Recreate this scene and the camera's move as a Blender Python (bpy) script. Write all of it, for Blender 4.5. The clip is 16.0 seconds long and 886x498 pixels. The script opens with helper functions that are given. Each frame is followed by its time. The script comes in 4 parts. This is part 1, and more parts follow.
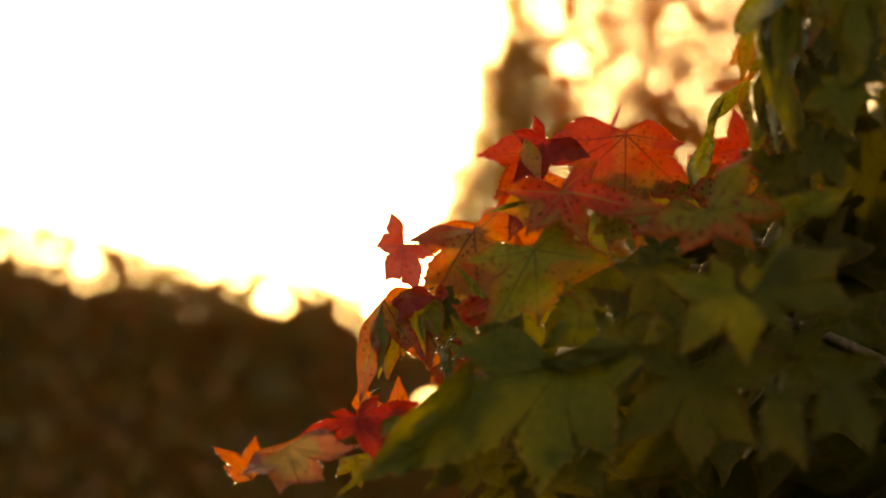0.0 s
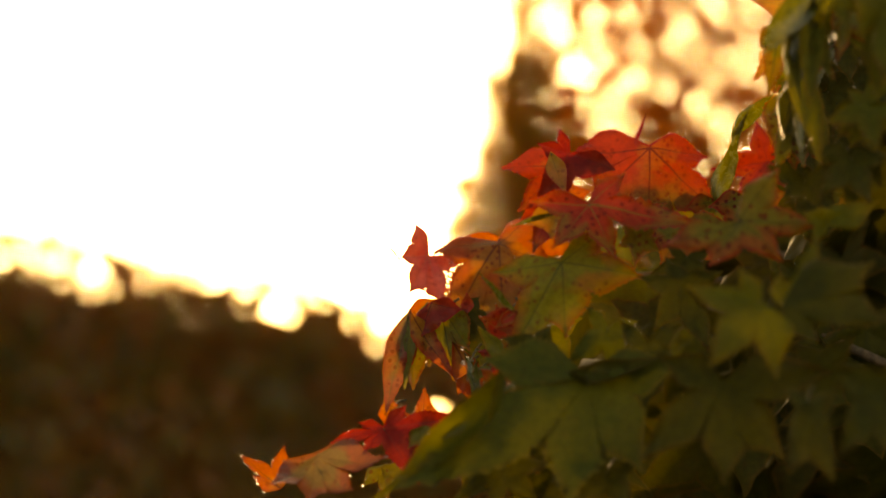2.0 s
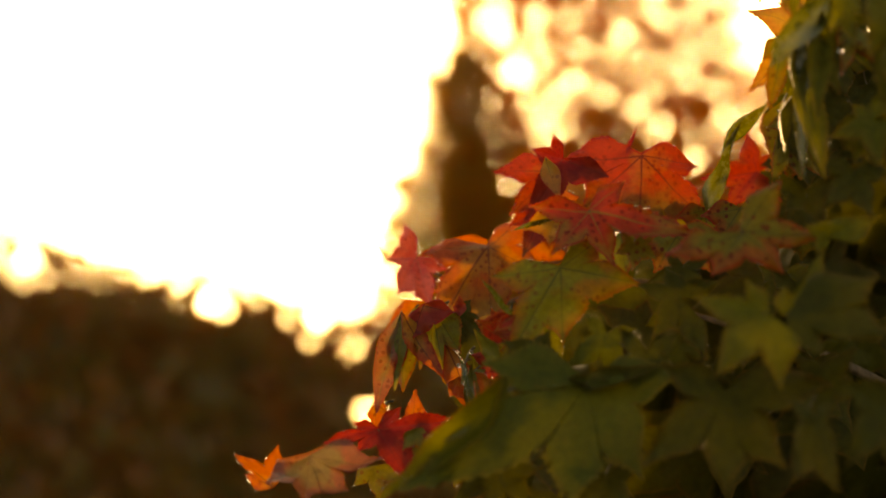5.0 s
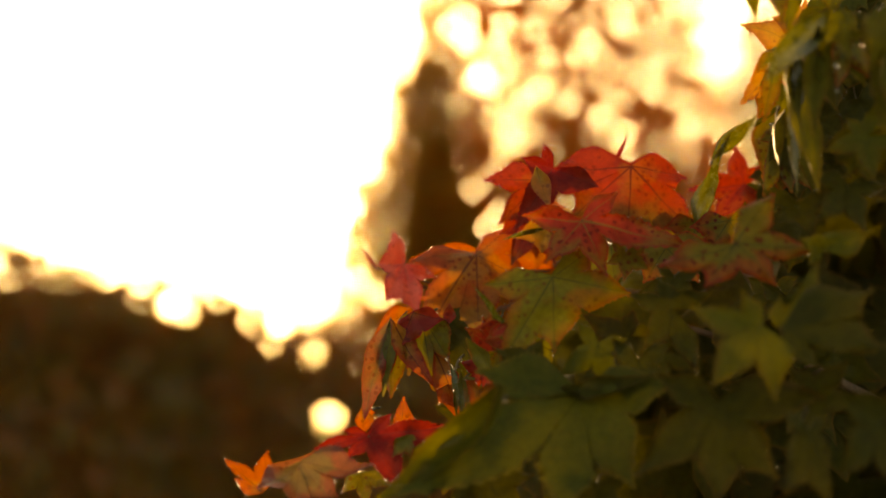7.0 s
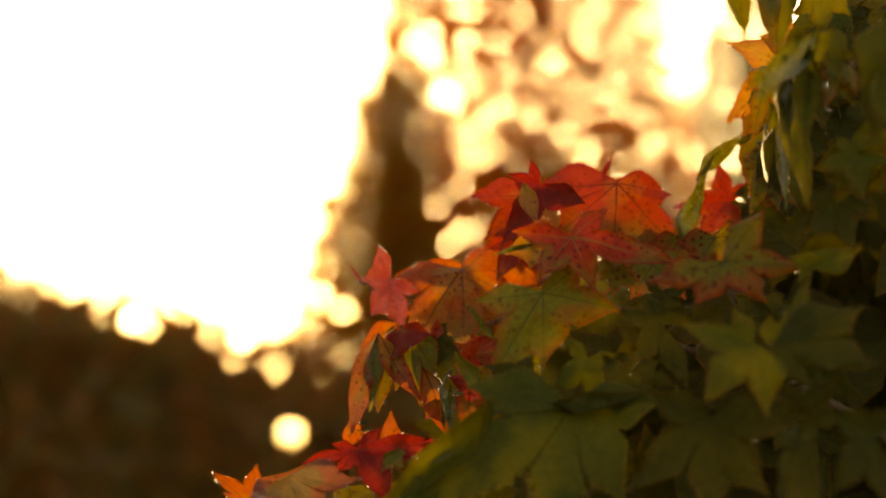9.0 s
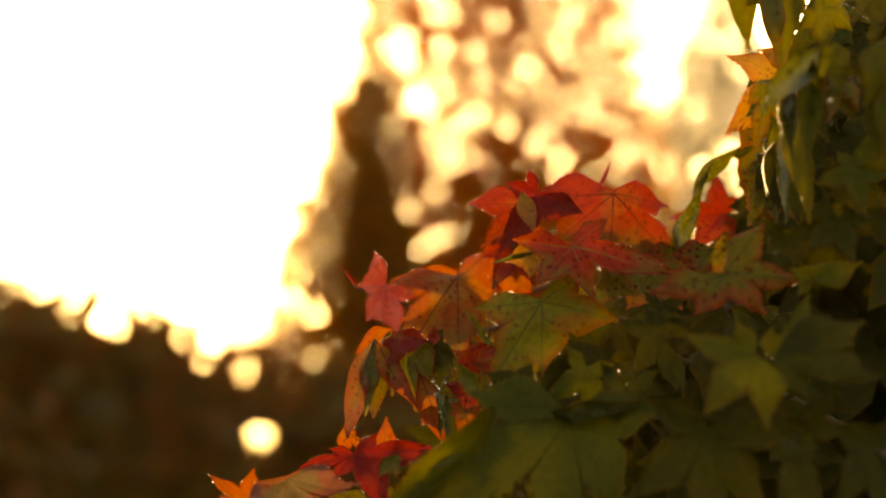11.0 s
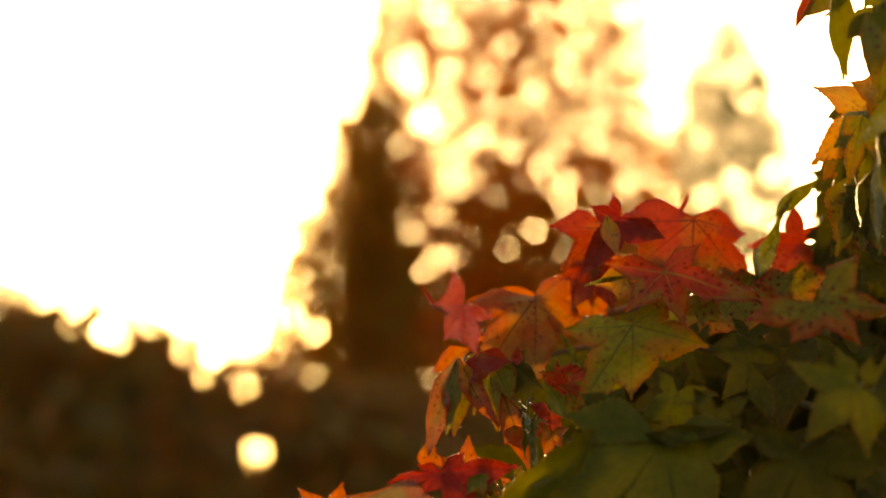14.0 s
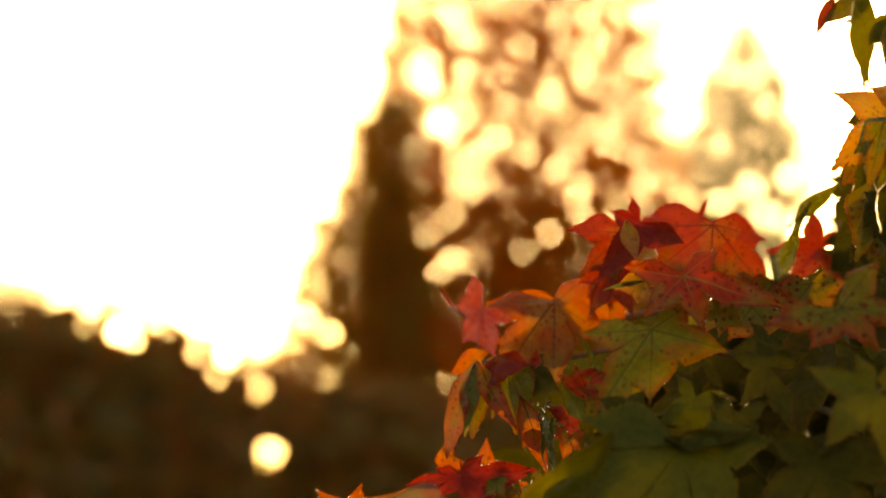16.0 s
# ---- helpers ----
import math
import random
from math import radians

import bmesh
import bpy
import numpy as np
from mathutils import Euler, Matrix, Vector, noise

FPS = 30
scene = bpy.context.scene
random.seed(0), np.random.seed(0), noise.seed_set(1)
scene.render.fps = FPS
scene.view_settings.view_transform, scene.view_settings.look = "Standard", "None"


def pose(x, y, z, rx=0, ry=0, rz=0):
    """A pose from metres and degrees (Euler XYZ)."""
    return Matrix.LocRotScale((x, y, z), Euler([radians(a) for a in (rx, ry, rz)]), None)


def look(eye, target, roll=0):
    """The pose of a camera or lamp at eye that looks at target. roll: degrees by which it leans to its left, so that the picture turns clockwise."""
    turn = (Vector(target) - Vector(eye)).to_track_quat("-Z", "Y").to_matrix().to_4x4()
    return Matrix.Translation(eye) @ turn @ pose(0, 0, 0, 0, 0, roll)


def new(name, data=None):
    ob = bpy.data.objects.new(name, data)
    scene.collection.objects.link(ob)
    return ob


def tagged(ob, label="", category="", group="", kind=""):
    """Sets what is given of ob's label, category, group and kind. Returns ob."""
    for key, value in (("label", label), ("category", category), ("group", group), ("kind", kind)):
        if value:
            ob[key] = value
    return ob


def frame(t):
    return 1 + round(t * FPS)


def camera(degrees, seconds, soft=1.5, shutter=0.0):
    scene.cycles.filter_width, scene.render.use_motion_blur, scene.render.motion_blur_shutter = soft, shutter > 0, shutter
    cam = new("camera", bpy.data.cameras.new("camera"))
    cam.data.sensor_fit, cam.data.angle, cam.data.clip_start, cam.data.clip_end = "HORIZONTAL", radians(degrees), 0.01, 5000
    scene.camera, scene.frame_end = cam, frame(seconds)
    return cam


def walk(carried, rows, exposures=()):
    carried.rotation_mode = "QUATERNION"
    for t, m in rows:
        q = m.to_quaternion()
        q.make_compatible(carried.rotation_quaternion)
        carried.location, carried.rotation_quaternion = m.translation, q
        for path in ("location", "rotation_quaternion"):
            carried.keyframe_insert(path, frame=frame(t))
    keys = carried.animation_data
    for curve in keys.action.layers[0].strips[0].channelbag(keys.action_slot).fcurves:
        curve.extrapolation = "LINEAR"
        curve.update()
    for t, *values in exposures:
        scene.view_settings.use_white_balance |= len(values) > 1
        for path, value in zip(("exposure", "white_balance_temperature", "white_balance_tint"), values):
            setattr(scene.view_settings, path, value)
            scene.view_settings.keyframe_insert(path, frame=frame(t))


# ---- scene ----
cam = camera(25, 16.0)
PATH = [
    (0, (0.0709, -0.9835, 1.4961), (-0.0337, 1.0041, 1.6925), -1.88),
    (0.5, (0.0696, -0.9855, 1.4956), (-0.0321, 1.0022, 1.6924), -1.89),
    (1, (0.0638, -0.9898, 1.4953), (-0.0483, 0.9969, 1.6963), -1.80),
    (1.5, (0.0611, -0.9942, 1.4999), (-0.0522, 0.9930, 1.6959), -1.85),
    (2, (0.0597, -0.9926, 1.4964), (-0.0494, 0.9936, 1.7032), -1.69),
    (2.5, (0.0553, -0.9923, 1.4960), (-0.0465, 0.9941, 1.7060), -1.60),
    (3, (0.0498, -0.9929, 1.4984), (-0.0433, 0.9943, 1.7040), -1.37),
    (3.5, (0.0411, -0.9940, 1.4970), (-0.0438, 0.9933, 1.7055), -1.10),
    (4, (0.0361, -0.9945, 1.4968), (-0.0210, 0.9938, 1.7052), -0.88),
    (4.5, (0.0296, -0.9960, 1.4991), (-0.0169, 0.9931, 1.7021), -0.61),
    (6.8, (0.0127, -0.9972, 1.4992), (-0.0027, 0.9917, 1.7094), 0.27),
    (7, (0.0095, -0.9994, 1.4997), (0.0072, 0.9896, 1.7095), 0.22),
    (7.5, (0.0137, -1.0051, 1.4993), (0.0223, 0.9832, 1.7154), 0.09),
    (8, (0.0106, -1.0070, 1.4993), (0.0329, 0.9804, 1.7224), -0.03),
    (8.5, (0.0070, -1.0044, 1.4999), (0.0333, 0.9828, 1.7247), -0.04),
    (9, (-0.0054, -1.0038, 1.4988), (0.0310, 0.9831, 1.7247), 0.43),
    (9.2, (-0.0057, -1.0013, 1.4966), (0.0370, 0.9850, 1.7269), 0.32),
    (11.3, (-0.0277, -1.0102, 1.4991), (0.0427, 0.9749, 1.7317), 1.53),
    (11.5, (-0.0323, -1.0135, 1.4974), (0.0406, 0.9710, 1.7346), 1.66),
    (12, (-0.0374, -1.0139, 1.4977), (0.0409, 0.9700, 1.7384), 1.88),
    (12.5, (-0.0488, -1.0126, 1.4969), (0.0303, 0.9709, 1.7404), 2.17),
    (13, (-0.0507, -1.0164, 1.4978), (0.0307, 0.9669, 1.7428), 2.10),
    (13.5, (-0.0611, -1.0173, 1.4971), (0.0223, 0.9653, 1.7473), 2.41),
    (14, (-0.0715, -1.0144, 1.4955), (-0.0029, 0.9684, 1.7486), 2.90),
    (14.5, (-0.0677, -1.0133, 1.4962), (-0.0051, 0.9697, 1.7483), 2.92),
    (15, (-0.0673, -1.0127, 1.4968), (-0.0061, 0.9708, 1.7463), 3.08),
    (15.5, (-0.0692, -1.0172, 1.4966), (-0.0064, 0.9662, 1.7460), 3.18),
    (16, (-0.0745, -1.0167, 1.4955), (-0.0204, 0.9663, 1.7499), 3.37),
]
# ---- camera ----
walk(cam, [(t, look(eye, aim, roll)) for t, eye, aim, roll in PATH], [(0, 1.85, 20000, 10), (16, 1.85, 20000, 10)])
cam.data.dof.use_dof = True
cam.data.dof.focus_distance = 1.10
cam.data.dof.aperture_fstop = 4.8

# ---- sky and sun ----
SUN_AZ, SUN_EL = -4.5, 9.5
sky_world = bpy.data.worlds.new("sky")
scene.world = sky_world
sky_world.use_nodes = True
wn = sky_world.node_tree
sky = wn.nodes.new("ShaderNodeTexSky")
sky.sky_type = "NISHITA"
sky.sun_disc = False
sky.sun_elevation, sky.sun_rotation = radians(SUN_EL), radians(SUN_AZ)
sky.dust_density, sky.air_density, sky.ozone_density = 5.0, 0.6, 1.0
wn.links.new(sky.outputs["Color"], wn.nodes["Background"].inputs["Color"])
wn.nodes["Background"].inputs["Strength"].default_value = 0.15

sun_data = bpy.data.lights.new("sun", "SUN")
sun_data.energy, sun_data.angle, sun_data.color = 2.8, radians(5.0), (1.0, 0.80, 0.55)
sun = new("sun", sun_data)
sun_dir = Vector((math.sin(radians(SUN_AZ)) * math.cos(radians(SUN_EL)), math.cos(radians(SUN_AZ)) * math.cos(radians(SUN_EL)), math.sin(radians(SUN_EL))))
sun.matrix_world = look(sun_dir * 30, (0, 0, 0))


# ---- materials ----
class Nodes:
    """Short hand for building one material's node tree."""

    def __init__(self, name):
        self.mat = bpy.data.materials.new(name)
        self.mat.use_nodes = True
        self.tree = self.mat.node_tree
        self.tree.nodes.clear()
        self.out = self.add("ShaderNodeOutputMaterial")

    def add(self, kind, **sets):
        node = self.tree.nodes.new(kind)
        for key, value in sets.items():
            setattr(node, key, value)
        return node

    def put(self, value, socket):
        if isinstance(value, bpy.types.NodeSocket):
            self.tree.links.new(value, socket)
        else:
            socket.default_value = (*value, 1.0) if isinstance(value, tuple) and len(value) == 3 and socket.type == "RGBA" else value

    def math(self, op, a, b=0.0, clamp=False):
        node = self.add("ShaderNodeMath", operation=op, use_clamp=clamp)
        self.put(a, node.inputs[0])
        self.put(b, node.inputs[1])
        return node.outputs[0]

    def noise(self, where, scale, detail=3.0, rough=0.6):
        node = self.add("ShaderNodeTexNoise")
        self.put(where, node.inputs["Vector"])
        node.inputs["Scale"].default_value, node.inputs["Detail"].default_value, node.inputs["Roughness"].default_value = scale, detail, rough
        return node.outputs["Fac"]

    def step(self, value, low, high):
        node = self.add("ShaderNodeMapRange", interpolation_type="SMOOTHSTEP")
        self.put(value, node.inputs["Value"])
        node.inputs["From Min"].default_value, node.inputs["From Max"].default_value = low, high
        return node.outputs[0]

    def mix(self, fac, a, b, how="MIX"):
        node = self.add("ShaderNodeMix", data_type="RGBA", blend_type=how)
        self.put(fac, node.inputs[0])
        self.put(a, node.inputs[6])
        self.put(b, node.inputs[7])
        return node.outputs[2]

    def bump(self, height, strength, distance=0.001):
        node = self.add("ShaderNodeBump")
        self.put(height, node.inputs["Height"])
        node.inputs["Strength"].default_value, node.inputs["Distance"].default_value = strength, distance
        return node.outputs[0]

    def surface(self, colour, rough=0.5, normal=None, glow=None, through_part=0.0, spec=0.5, coat=0.0):
        """A glossy skin over the colour, with a share of light that passes through the sheet."""
        skin = self.add("ShaderNodeBsdfPrincipled")
        self.put(colour, skin.inputs["Base Color"])
        self.put(rough, skin.inputs["Roughness"])
        skin.inputs["Specular IOR Level"].default_value = spec
        skin.inputs["Coat Weight"].default_value, skin.inputs["Coat Roughness"].default_value = coat, 0.12
        if normal is not None:
            self.put(normal, skin.inputs["Normal"])
        last = skin.outputs[0]
        if through_part:
            thin = self.add("ShaderNodeBsdfTranslucent")
            self.put(glow if glow is not None else colour, thin.inputs["Color"])
            both = self.add("ShaderNodeMixShader")
            both.inputs[0].default_value = through_part
            self.put(last, both.inputs[1])
            self.put(thin.outputs[0], both.inputs[2])
            last = both.outputs[0]
        self.put(last, self.out.inputs["Surface"])
        return self.mat


def leaf_material(name, base, second, share, vein, glow, spots=0.0, rough=0.42, coat=0.08, passing=0.2, shine=0.4, base_end=None, ribbed=0.6):
    """Star-shaped leaf: two blended colours, ribs along each lobe, side veins, blotches and a fine relief.
    base_end: the olive that paints shade into the lower blade, and the heights on the blade between which it fades."""
    n = Nodes(name)
    place = n.add("ShaderNodeTexCoord").outputs["Object"]
    rimward = n.add("ShaderNodeSeparateXYZ")
    n.put(n.add("ShaderNodeUVMap", uv_map="rim").outputs[0], rimward.inputs[0])
    rimward = rimward.outputs[0]
    lobe = n.add("ShaderNodeUVMap", uv_map="lobe")
    parts = n.add("ShaderNodeSeparateXYZ")
    n.put(lobe.outputs[0], parts.inputs[0])
    along, across = parts.outputs[0], n.math("ABSOLUTE", parts.outputs[1])
    rnd = n.add("ShaderNodeObjectInfo").outputs["Random"]
    shifted = n.add("ShaderNodeVectorMath", operation="ADD")
    n.put(place, shifted.inputs[0])
    n.put(rnd, shifted.inputs[1])
    where = shifted.outputs[0]
    big, fine = n.noise(where, 34, 4), n.noise(where, 260, 5)
    blend = n.math("ADD", n.math("MULTIPLY", big, 0.8), n.math("MULTIPLY", rimward, 0.42))
    colour = n.mix(n.step(blend, 0.84 - share * 0.6, 1.02 - share * 0.6), base, second)
    # shade of the lower blade, painted in as a fade to olive
    if base_end:
        height = n.add("ShaderNodeSeparateXYZ")
        n.put(place, height.inputs[0])
        shade_mask = n.step(n.math("ADD", height.outputs[1], n.math("MULTIPLY", n.math("SUBTRACT", big, 0.5), 0.05)), base_end[1], base_end[2])
        colour = n.mix(n.math("MULTIPLY", shade_mask, 0.85), colour, base_end[0])
        glow = n.mix(n.math("MULTIPLY", shade_mask, 0.9), glow, tuple(0.7 * c for c in base_end[0]))
    if spots:
        speck = n.add("ShaderNodeTexVoronoi", feature="F1")
        n.put(where, speck.inputs["Vector"])
        speck.inputs["Scale"].default_value = 230
        dot = n.math("MULTIPLY", n.step(speck.outputs["Distance"], 0.34, 0.22), n.step(n.noise(where, 45, 2), 0.42, 0.5))
        colour = n.mix(n.math("MULTIPLY", dot, min(1.0, spots * 1.7), True), colour, (0.12, 0.007, 0.005))
        stain = n.step(n.noise(where, 60, 3), 0.6, 0.72)
        colour = n.mix(n.math("MULTIPLY", stain, spots * 0.9, True), colour, (0.20, 0.02, 0.008))
        edge = n.step(n.math("ADD", rimward, n.math("MULTIPLY", big, 0.25)), 1.0, 1.12)
        colour = n.mix(n.math("MULTIPLY", edge, min(1.0, spots * 1.6), True), colour, (0.26, 0.014, 0.008))
    # bright rim painted in for the light that dewy edges catch
    rim_light = n.math("MULTIPLY", n.step(n.math("ADD", rimward, n.math("MULTIPLY", fine, 0.03)), 0.965, 1.0), 0.5)
    colour = n.mix(rim_light, colour, n.mix(1.0, colour, (1.7, 1.5, 1.6), "MULTIPLY"))
    mottled = n.math("ADD", 0.45, n.math("MULTIPLY", fine, 1.1))
    colour = n.mix(1.0, colour, mottled, "MULTIPLY")
    rib = n.step(n.math("ADD", across, n.math("MULTIPLY", along, 0.011)), 0.019, 0.004)
    wave = n.math("FRACT", n.math("MULTIPLY", n.math("SUBTRACT", along, n.math("MULTIPLY", across, 0.9)), 9.0))
    side = n.math("MULTIPLY", n.step(n.math("ABSOLUTE", n.math("SUBTRACT", wave, 0.5)), 0.10, 0.02), 0.35)
    cell = n.add("ShaderNodeTexVoronoi", feature="DISTANCE_TO_EDGE")
    n.put(place, cell.inputs["Vector"])
    cell.inputs["Scale"].default_value = 420
    net = n.step(cell.outputs["Distance"], 0.12, 0.0)
    ribs = n.math("MAXIMUM", n.math("MULTIPLY", rib, ribbed), n.math("MULTIPLY", side, ribbed * 0.35))
    colour = n.mix(ribs, colour, vein)
    height = n.math("ADD", n.math("MULTIPLY", n.math("SUBTRACT", fine, n.math("MULTIPLY", ribs, 0.6)), 1.0), n.math("MULTIPLY", net, -0.25))
    tint = n.mix(n.math("MULTIPLY", ribs, 0.6), n.mix(0.6, colour, glow), vein)
    return n.surface(colour, n.math("ADD", rough - 0.1, n.math("MULTIPLY", fine, 0.25)), n.bump(height, 0.35, 0.0005), tint, passing, shine, coat)


LEAF = {
    "red": leaf_material("red_leaf", (0.25, 0.022, 0.010), (0.26, 0.05, 0.012), 0.4, (0.11, 0.012, 0.009), (0.44, 0.022, 0.006), 0.5, passing=0.17, shine=0.2, coat=0.03),
    "red_orange": leaf_material("red_orange_leaf", (0.299, 0.081, 0.016), (0.276, 0.018, 0.011), 0.72, (0.07, 0.012, 0.008), (0.456, 0.048, 0.012), 0.4, base_end=((0.149, 0.098, 0.016), -0.008, -0.040), ribbed=0.85, passing=0.17, shine=0.2, coat=0.03),
    "dark_red": leaf_material("crimson_leaf", (0.20, 0.012, 0.010), (0.26, 0.022, 0.011), 0.5, (0.14, 0.019, 0.012), (0.30, 0.010, 0.008), 0.3, 0.5, 0.03, shine=0.15),
    "red_green": leaf_material("red_mottled_leaf", (0.374, 0.029, 0.015), (0.242, 0.105, 0.02), 0.34, (0.22, 0.12, 0.026), (0.48, 0.036, 0.007), 0.5, ribbed=0.9, shine=0.2, coat=0.03),
    "orange": leaf_material("orange_leaf", (0.339, 0.121, 0.021), (0.355, 0.058, 0.014), 0.5, (0.109, 0.025, 0.011), (0.528, 0.126, 0.011), 0.4, ribbed=0.8, shine=0.2, coat=0.03),
    "orange_green": leaf_material("orange_olive_leaf", (0.322, 0.121, 0.021), (0.372, 0.055, 0.014), 0.5, (0.093, 0.025, 0.011), (0.521, 0.13, 0.011), 0.4, base_end=((0.194, 0.138, 0.023), -0.006, -0.05), ribbed=0.85, shine=0.2, coat=0.03),
    "pink": leaf_material("pink_leaf", (0.27, 0.024, 0.022), (0.32, 0.06, 0.045), 0.45, (0.20, 0.06, 0.045), (0.42, 0.05, 0.035), 0.3, 0.3, 0.3, passing=0.17),
    "yellow": leaf_material("yellow_leaf", (0.326, 0.162, 0.026), (0.39, 0.117, 0.022), 0.45, (0.186, 0.078, 0.019), (0.323, 0.162, 0.019), 0.3, passing=0.34),
    "yellow_green": leaf_material("yellow_green_leaf", (0.14, 0.115, 0.015), (0.21, 0.115, 0.015), 0.36, (0.12, 0.09, 0.016), (0.22, 0.16, 0.012), 0.4, passing=0.13, shine=0.15),
    "pale_green": leaf_material("pale_green_leaf", (0.15, 0.14, 0.03), (0.12, 0.115, 0.022), 0.5, (0.12, 0.115, 0.03), (0.22, 0.20, 0.02), 0.2, 0.38, 0.08, passing=0.25, shine=0.2),
    "pale_red": leaf_material("pale_red_leaf", (0.15, 0.115, 0.034), (0.27, 0.05, 0.026), 0.55, (0.13, 0.08, 0.028), (0.26, 0.11, 0.03), 0.4, 0.36, 0.15, passing=0.2, shine=0.25),
    "green_orange": leaf_material("green_turning_leaf", (0.159, 0.14, 0.015), (0.281, 0.103, 0.015), 0.34, (0.062, 0.06, 0.012), (0.214, 0.157, 0.008), 0.35, passing=0.18, shine=0.15, coat=0.02, ribbed=0.85),
    "green_red": leaf_material("green_blotched_leaf", (0.15, 0.115, 0.016), (0.27, 0.062, 0.015), 0.40, (0.054, 0.055, 0.012), (0.24, 0.14, 0.009), 0.55, shine=0.15, coat=0.02, ribbed=0.85),
    "green": leaf_material("green_leaf", (0.098, 0.09, 0.01), (0.115, 0.093, 0.012), 0.4, (0.07, 0.072, 0.012), (0.216, 0.184, 0.008), 0.1, 0.5, 0.0, passing=0.2, shine=0.1, ribbed=0.4),
    # the green leaf dimmed in colour, for leaves that lie in shade
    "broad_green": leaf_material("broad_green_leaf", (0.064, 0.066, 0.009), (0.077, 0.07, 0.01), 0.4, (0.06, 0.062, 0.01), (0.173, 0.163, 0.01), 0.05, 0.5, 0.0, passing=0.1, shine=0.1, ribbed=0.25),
    # darkened copy of the green leaf; the shade within the foliage is in its colour
    "dark_green": leaf_material("shade_green_leaf", (0.046, 0.041, 0.005), (0.059, 0.047, 0.007), 0.4, (0.045, 0.045, 0.009), (0.145, 0.128, 0.009), 0.05, 0.5, 0.0, passing=0.09, shine=0.1, ribbed=0.3),
    "wet_green": leaf_material("wet_green_leaf", (0.075, 0.080, 0.014), (0.10, 0.095, 0.018), 0.4, (0.08, 0.085, 0.022), (0.20, 0.19, 0.012), 0.05, 0.24, 0.6, passing=0.18, shine=0.3),
}


def bark_material(name, dark, light, scale):
    n = Nodes(name)
    place = n.add("ShaderNodeTexCoord").outputs["Object"]
    grain = n.noise(place, scale, 6, 0.65)
    colour = n.mix(n.step(grain, 0.35, 0.7), dark, light)
    colour = n.mix(n.math("MULTIPLY", n.step(n.noise(place, scale * 0.2, 3), 0.5, 0.7), 0.4), colour, (0.09, 0.10, 0.06))
    return n.surface(colour, 0.8, n.bump(grain, 0.6, 0.004))


def foliage_material(name, colours, share=0.45, rough=0.22):
    """Many small leaves in one mesh, each with a colour of its own."""
    n = Nodes(name)
    island = n.add("ShaderNodeNewGeometry").outputs["Random Per Island"]
    place = n.add("ShaderNodeTexCoord").outputs["Object"]
    pick = n.math("ADD", n.math("MULTIPLY", island, 0.6), n.math("MULTIPLY", n.noise(place, 1.3, 3), 0.5), True)
    ramp = n.add("ShaderNodeValToRGB")
    n.put(pick, ramp.inputs[0])
    cr = ramp.color_ramp
    while len(cr.elements) < len(colours):
        cr.elements.new(0.5)
    for i, c in enumerate(colours):
        cr.elements[i].position, cr.elements[i].color = (i + 0.5) / len(colours), (*c, 1)
    colour = n.mix(1.0, ramp.outputs[0], n.math("ADD", 0.75, n.math("MULTIPLY", n.noise(place, 40, 3), 0.5)), "MULTIPLY")
    return n.surface(colour, rough, None, colour, share)


BARK = bark_material("grey_brown_bark", (0.06, 0.045, 0.032), (0.16, 0.125, 0.09), 60)
TWIG = bark_material("twig_bark", (0.10, 0.06, 0.035), (0.2, 0.12, 0.07), 240)
STALK = bark_material("leaf_stalk", (0.07, 0.04, 0.015), (0.10, 0.075, 0.025), 300)
HEDGE_LEAVES = foliage_material("hedge_leaves", [(0.14, 0.125, 0.02), (0.23, 0.145, 0.024), (0.40, 0.13, 0.025), (0.45, 0.11, 0.023)], 0.25)
HEDGE_DENSE = bark_material("dense_hedge_foliage", (0.11, 0.08, 0.025), (0.34, 0.15, 0.042), 5)
AMBER_LEAVES = foliage_material("amber_leaves", [(0.32, 0.18, 0.03), (0.54, 0.23, 0.034), (0.72, 0.25, 0.034), (0.74, 0.19, 0.03)], 0.6, 0.2)
COPPER_LEAVES = foliage_material("copper_olive_leaves", [(0.24, 0.19, 0.03), (0.36, 0.22, 0.032), (0.5, 0.22, 0.032), (0.6, 0.19, 0.03)], 0.6, 0.2)
OLIVE_LEAVES = foliage_material("olive_leaves", [(0.093, 0.093, 0.034), (0.136, 0.128, 0.048), (0.204, 0.153, 0.051)], 0.4)


def ground_material():
    n = Nodes("leaf_strewn_grass")
    place = n.add("ShaderNodeTexCoord").outputs["Object"]
    coarse, fine = n.noise(place, 0.7, 5), n.noise(place, 28, 5)
    colour = n.mix(n.step(coarse, 0.4, 0.65), (0.042, 0.059, 0.017), (0.077, 0.063, 0.025))
    colour = n.mix(n.step(fine, 0.56, 0.66), colour, (0.168, 0.07, 0.025))
    return n.surface(colour, 0.85, n.bump(fine, 0.8, 0.03))


def water_material():
    n = Nodes("water")
    skin = n.add("ShaderNodeBsdfPrincipled")
    skin.inputs["Roughness"].default_value, skin.inputs["IOR"].default_value = 0.02, 1.33
    skin.inputs["Transmission Weight"].default_value = 1.0
    n.put(skin.outputs[0], n.out.inputs["Surface"])
    return n.mat


# ---- builders ----
def part(name, bm, material, parent=None, label=""):
    """Links a bmesh as one mesh object, under a thing or a part."""
    mesh = bpy.data.meshes.new(name)
    bm.to_mesh(mesh)
    bm.free()
    for face in mesh.polygons:
        face.use_smooth = True
    mesh.materials.append(material)
    ob = new(name, mesh)
    ob.parent = parent
    if label:
        tagged(ob, label)
    return ob


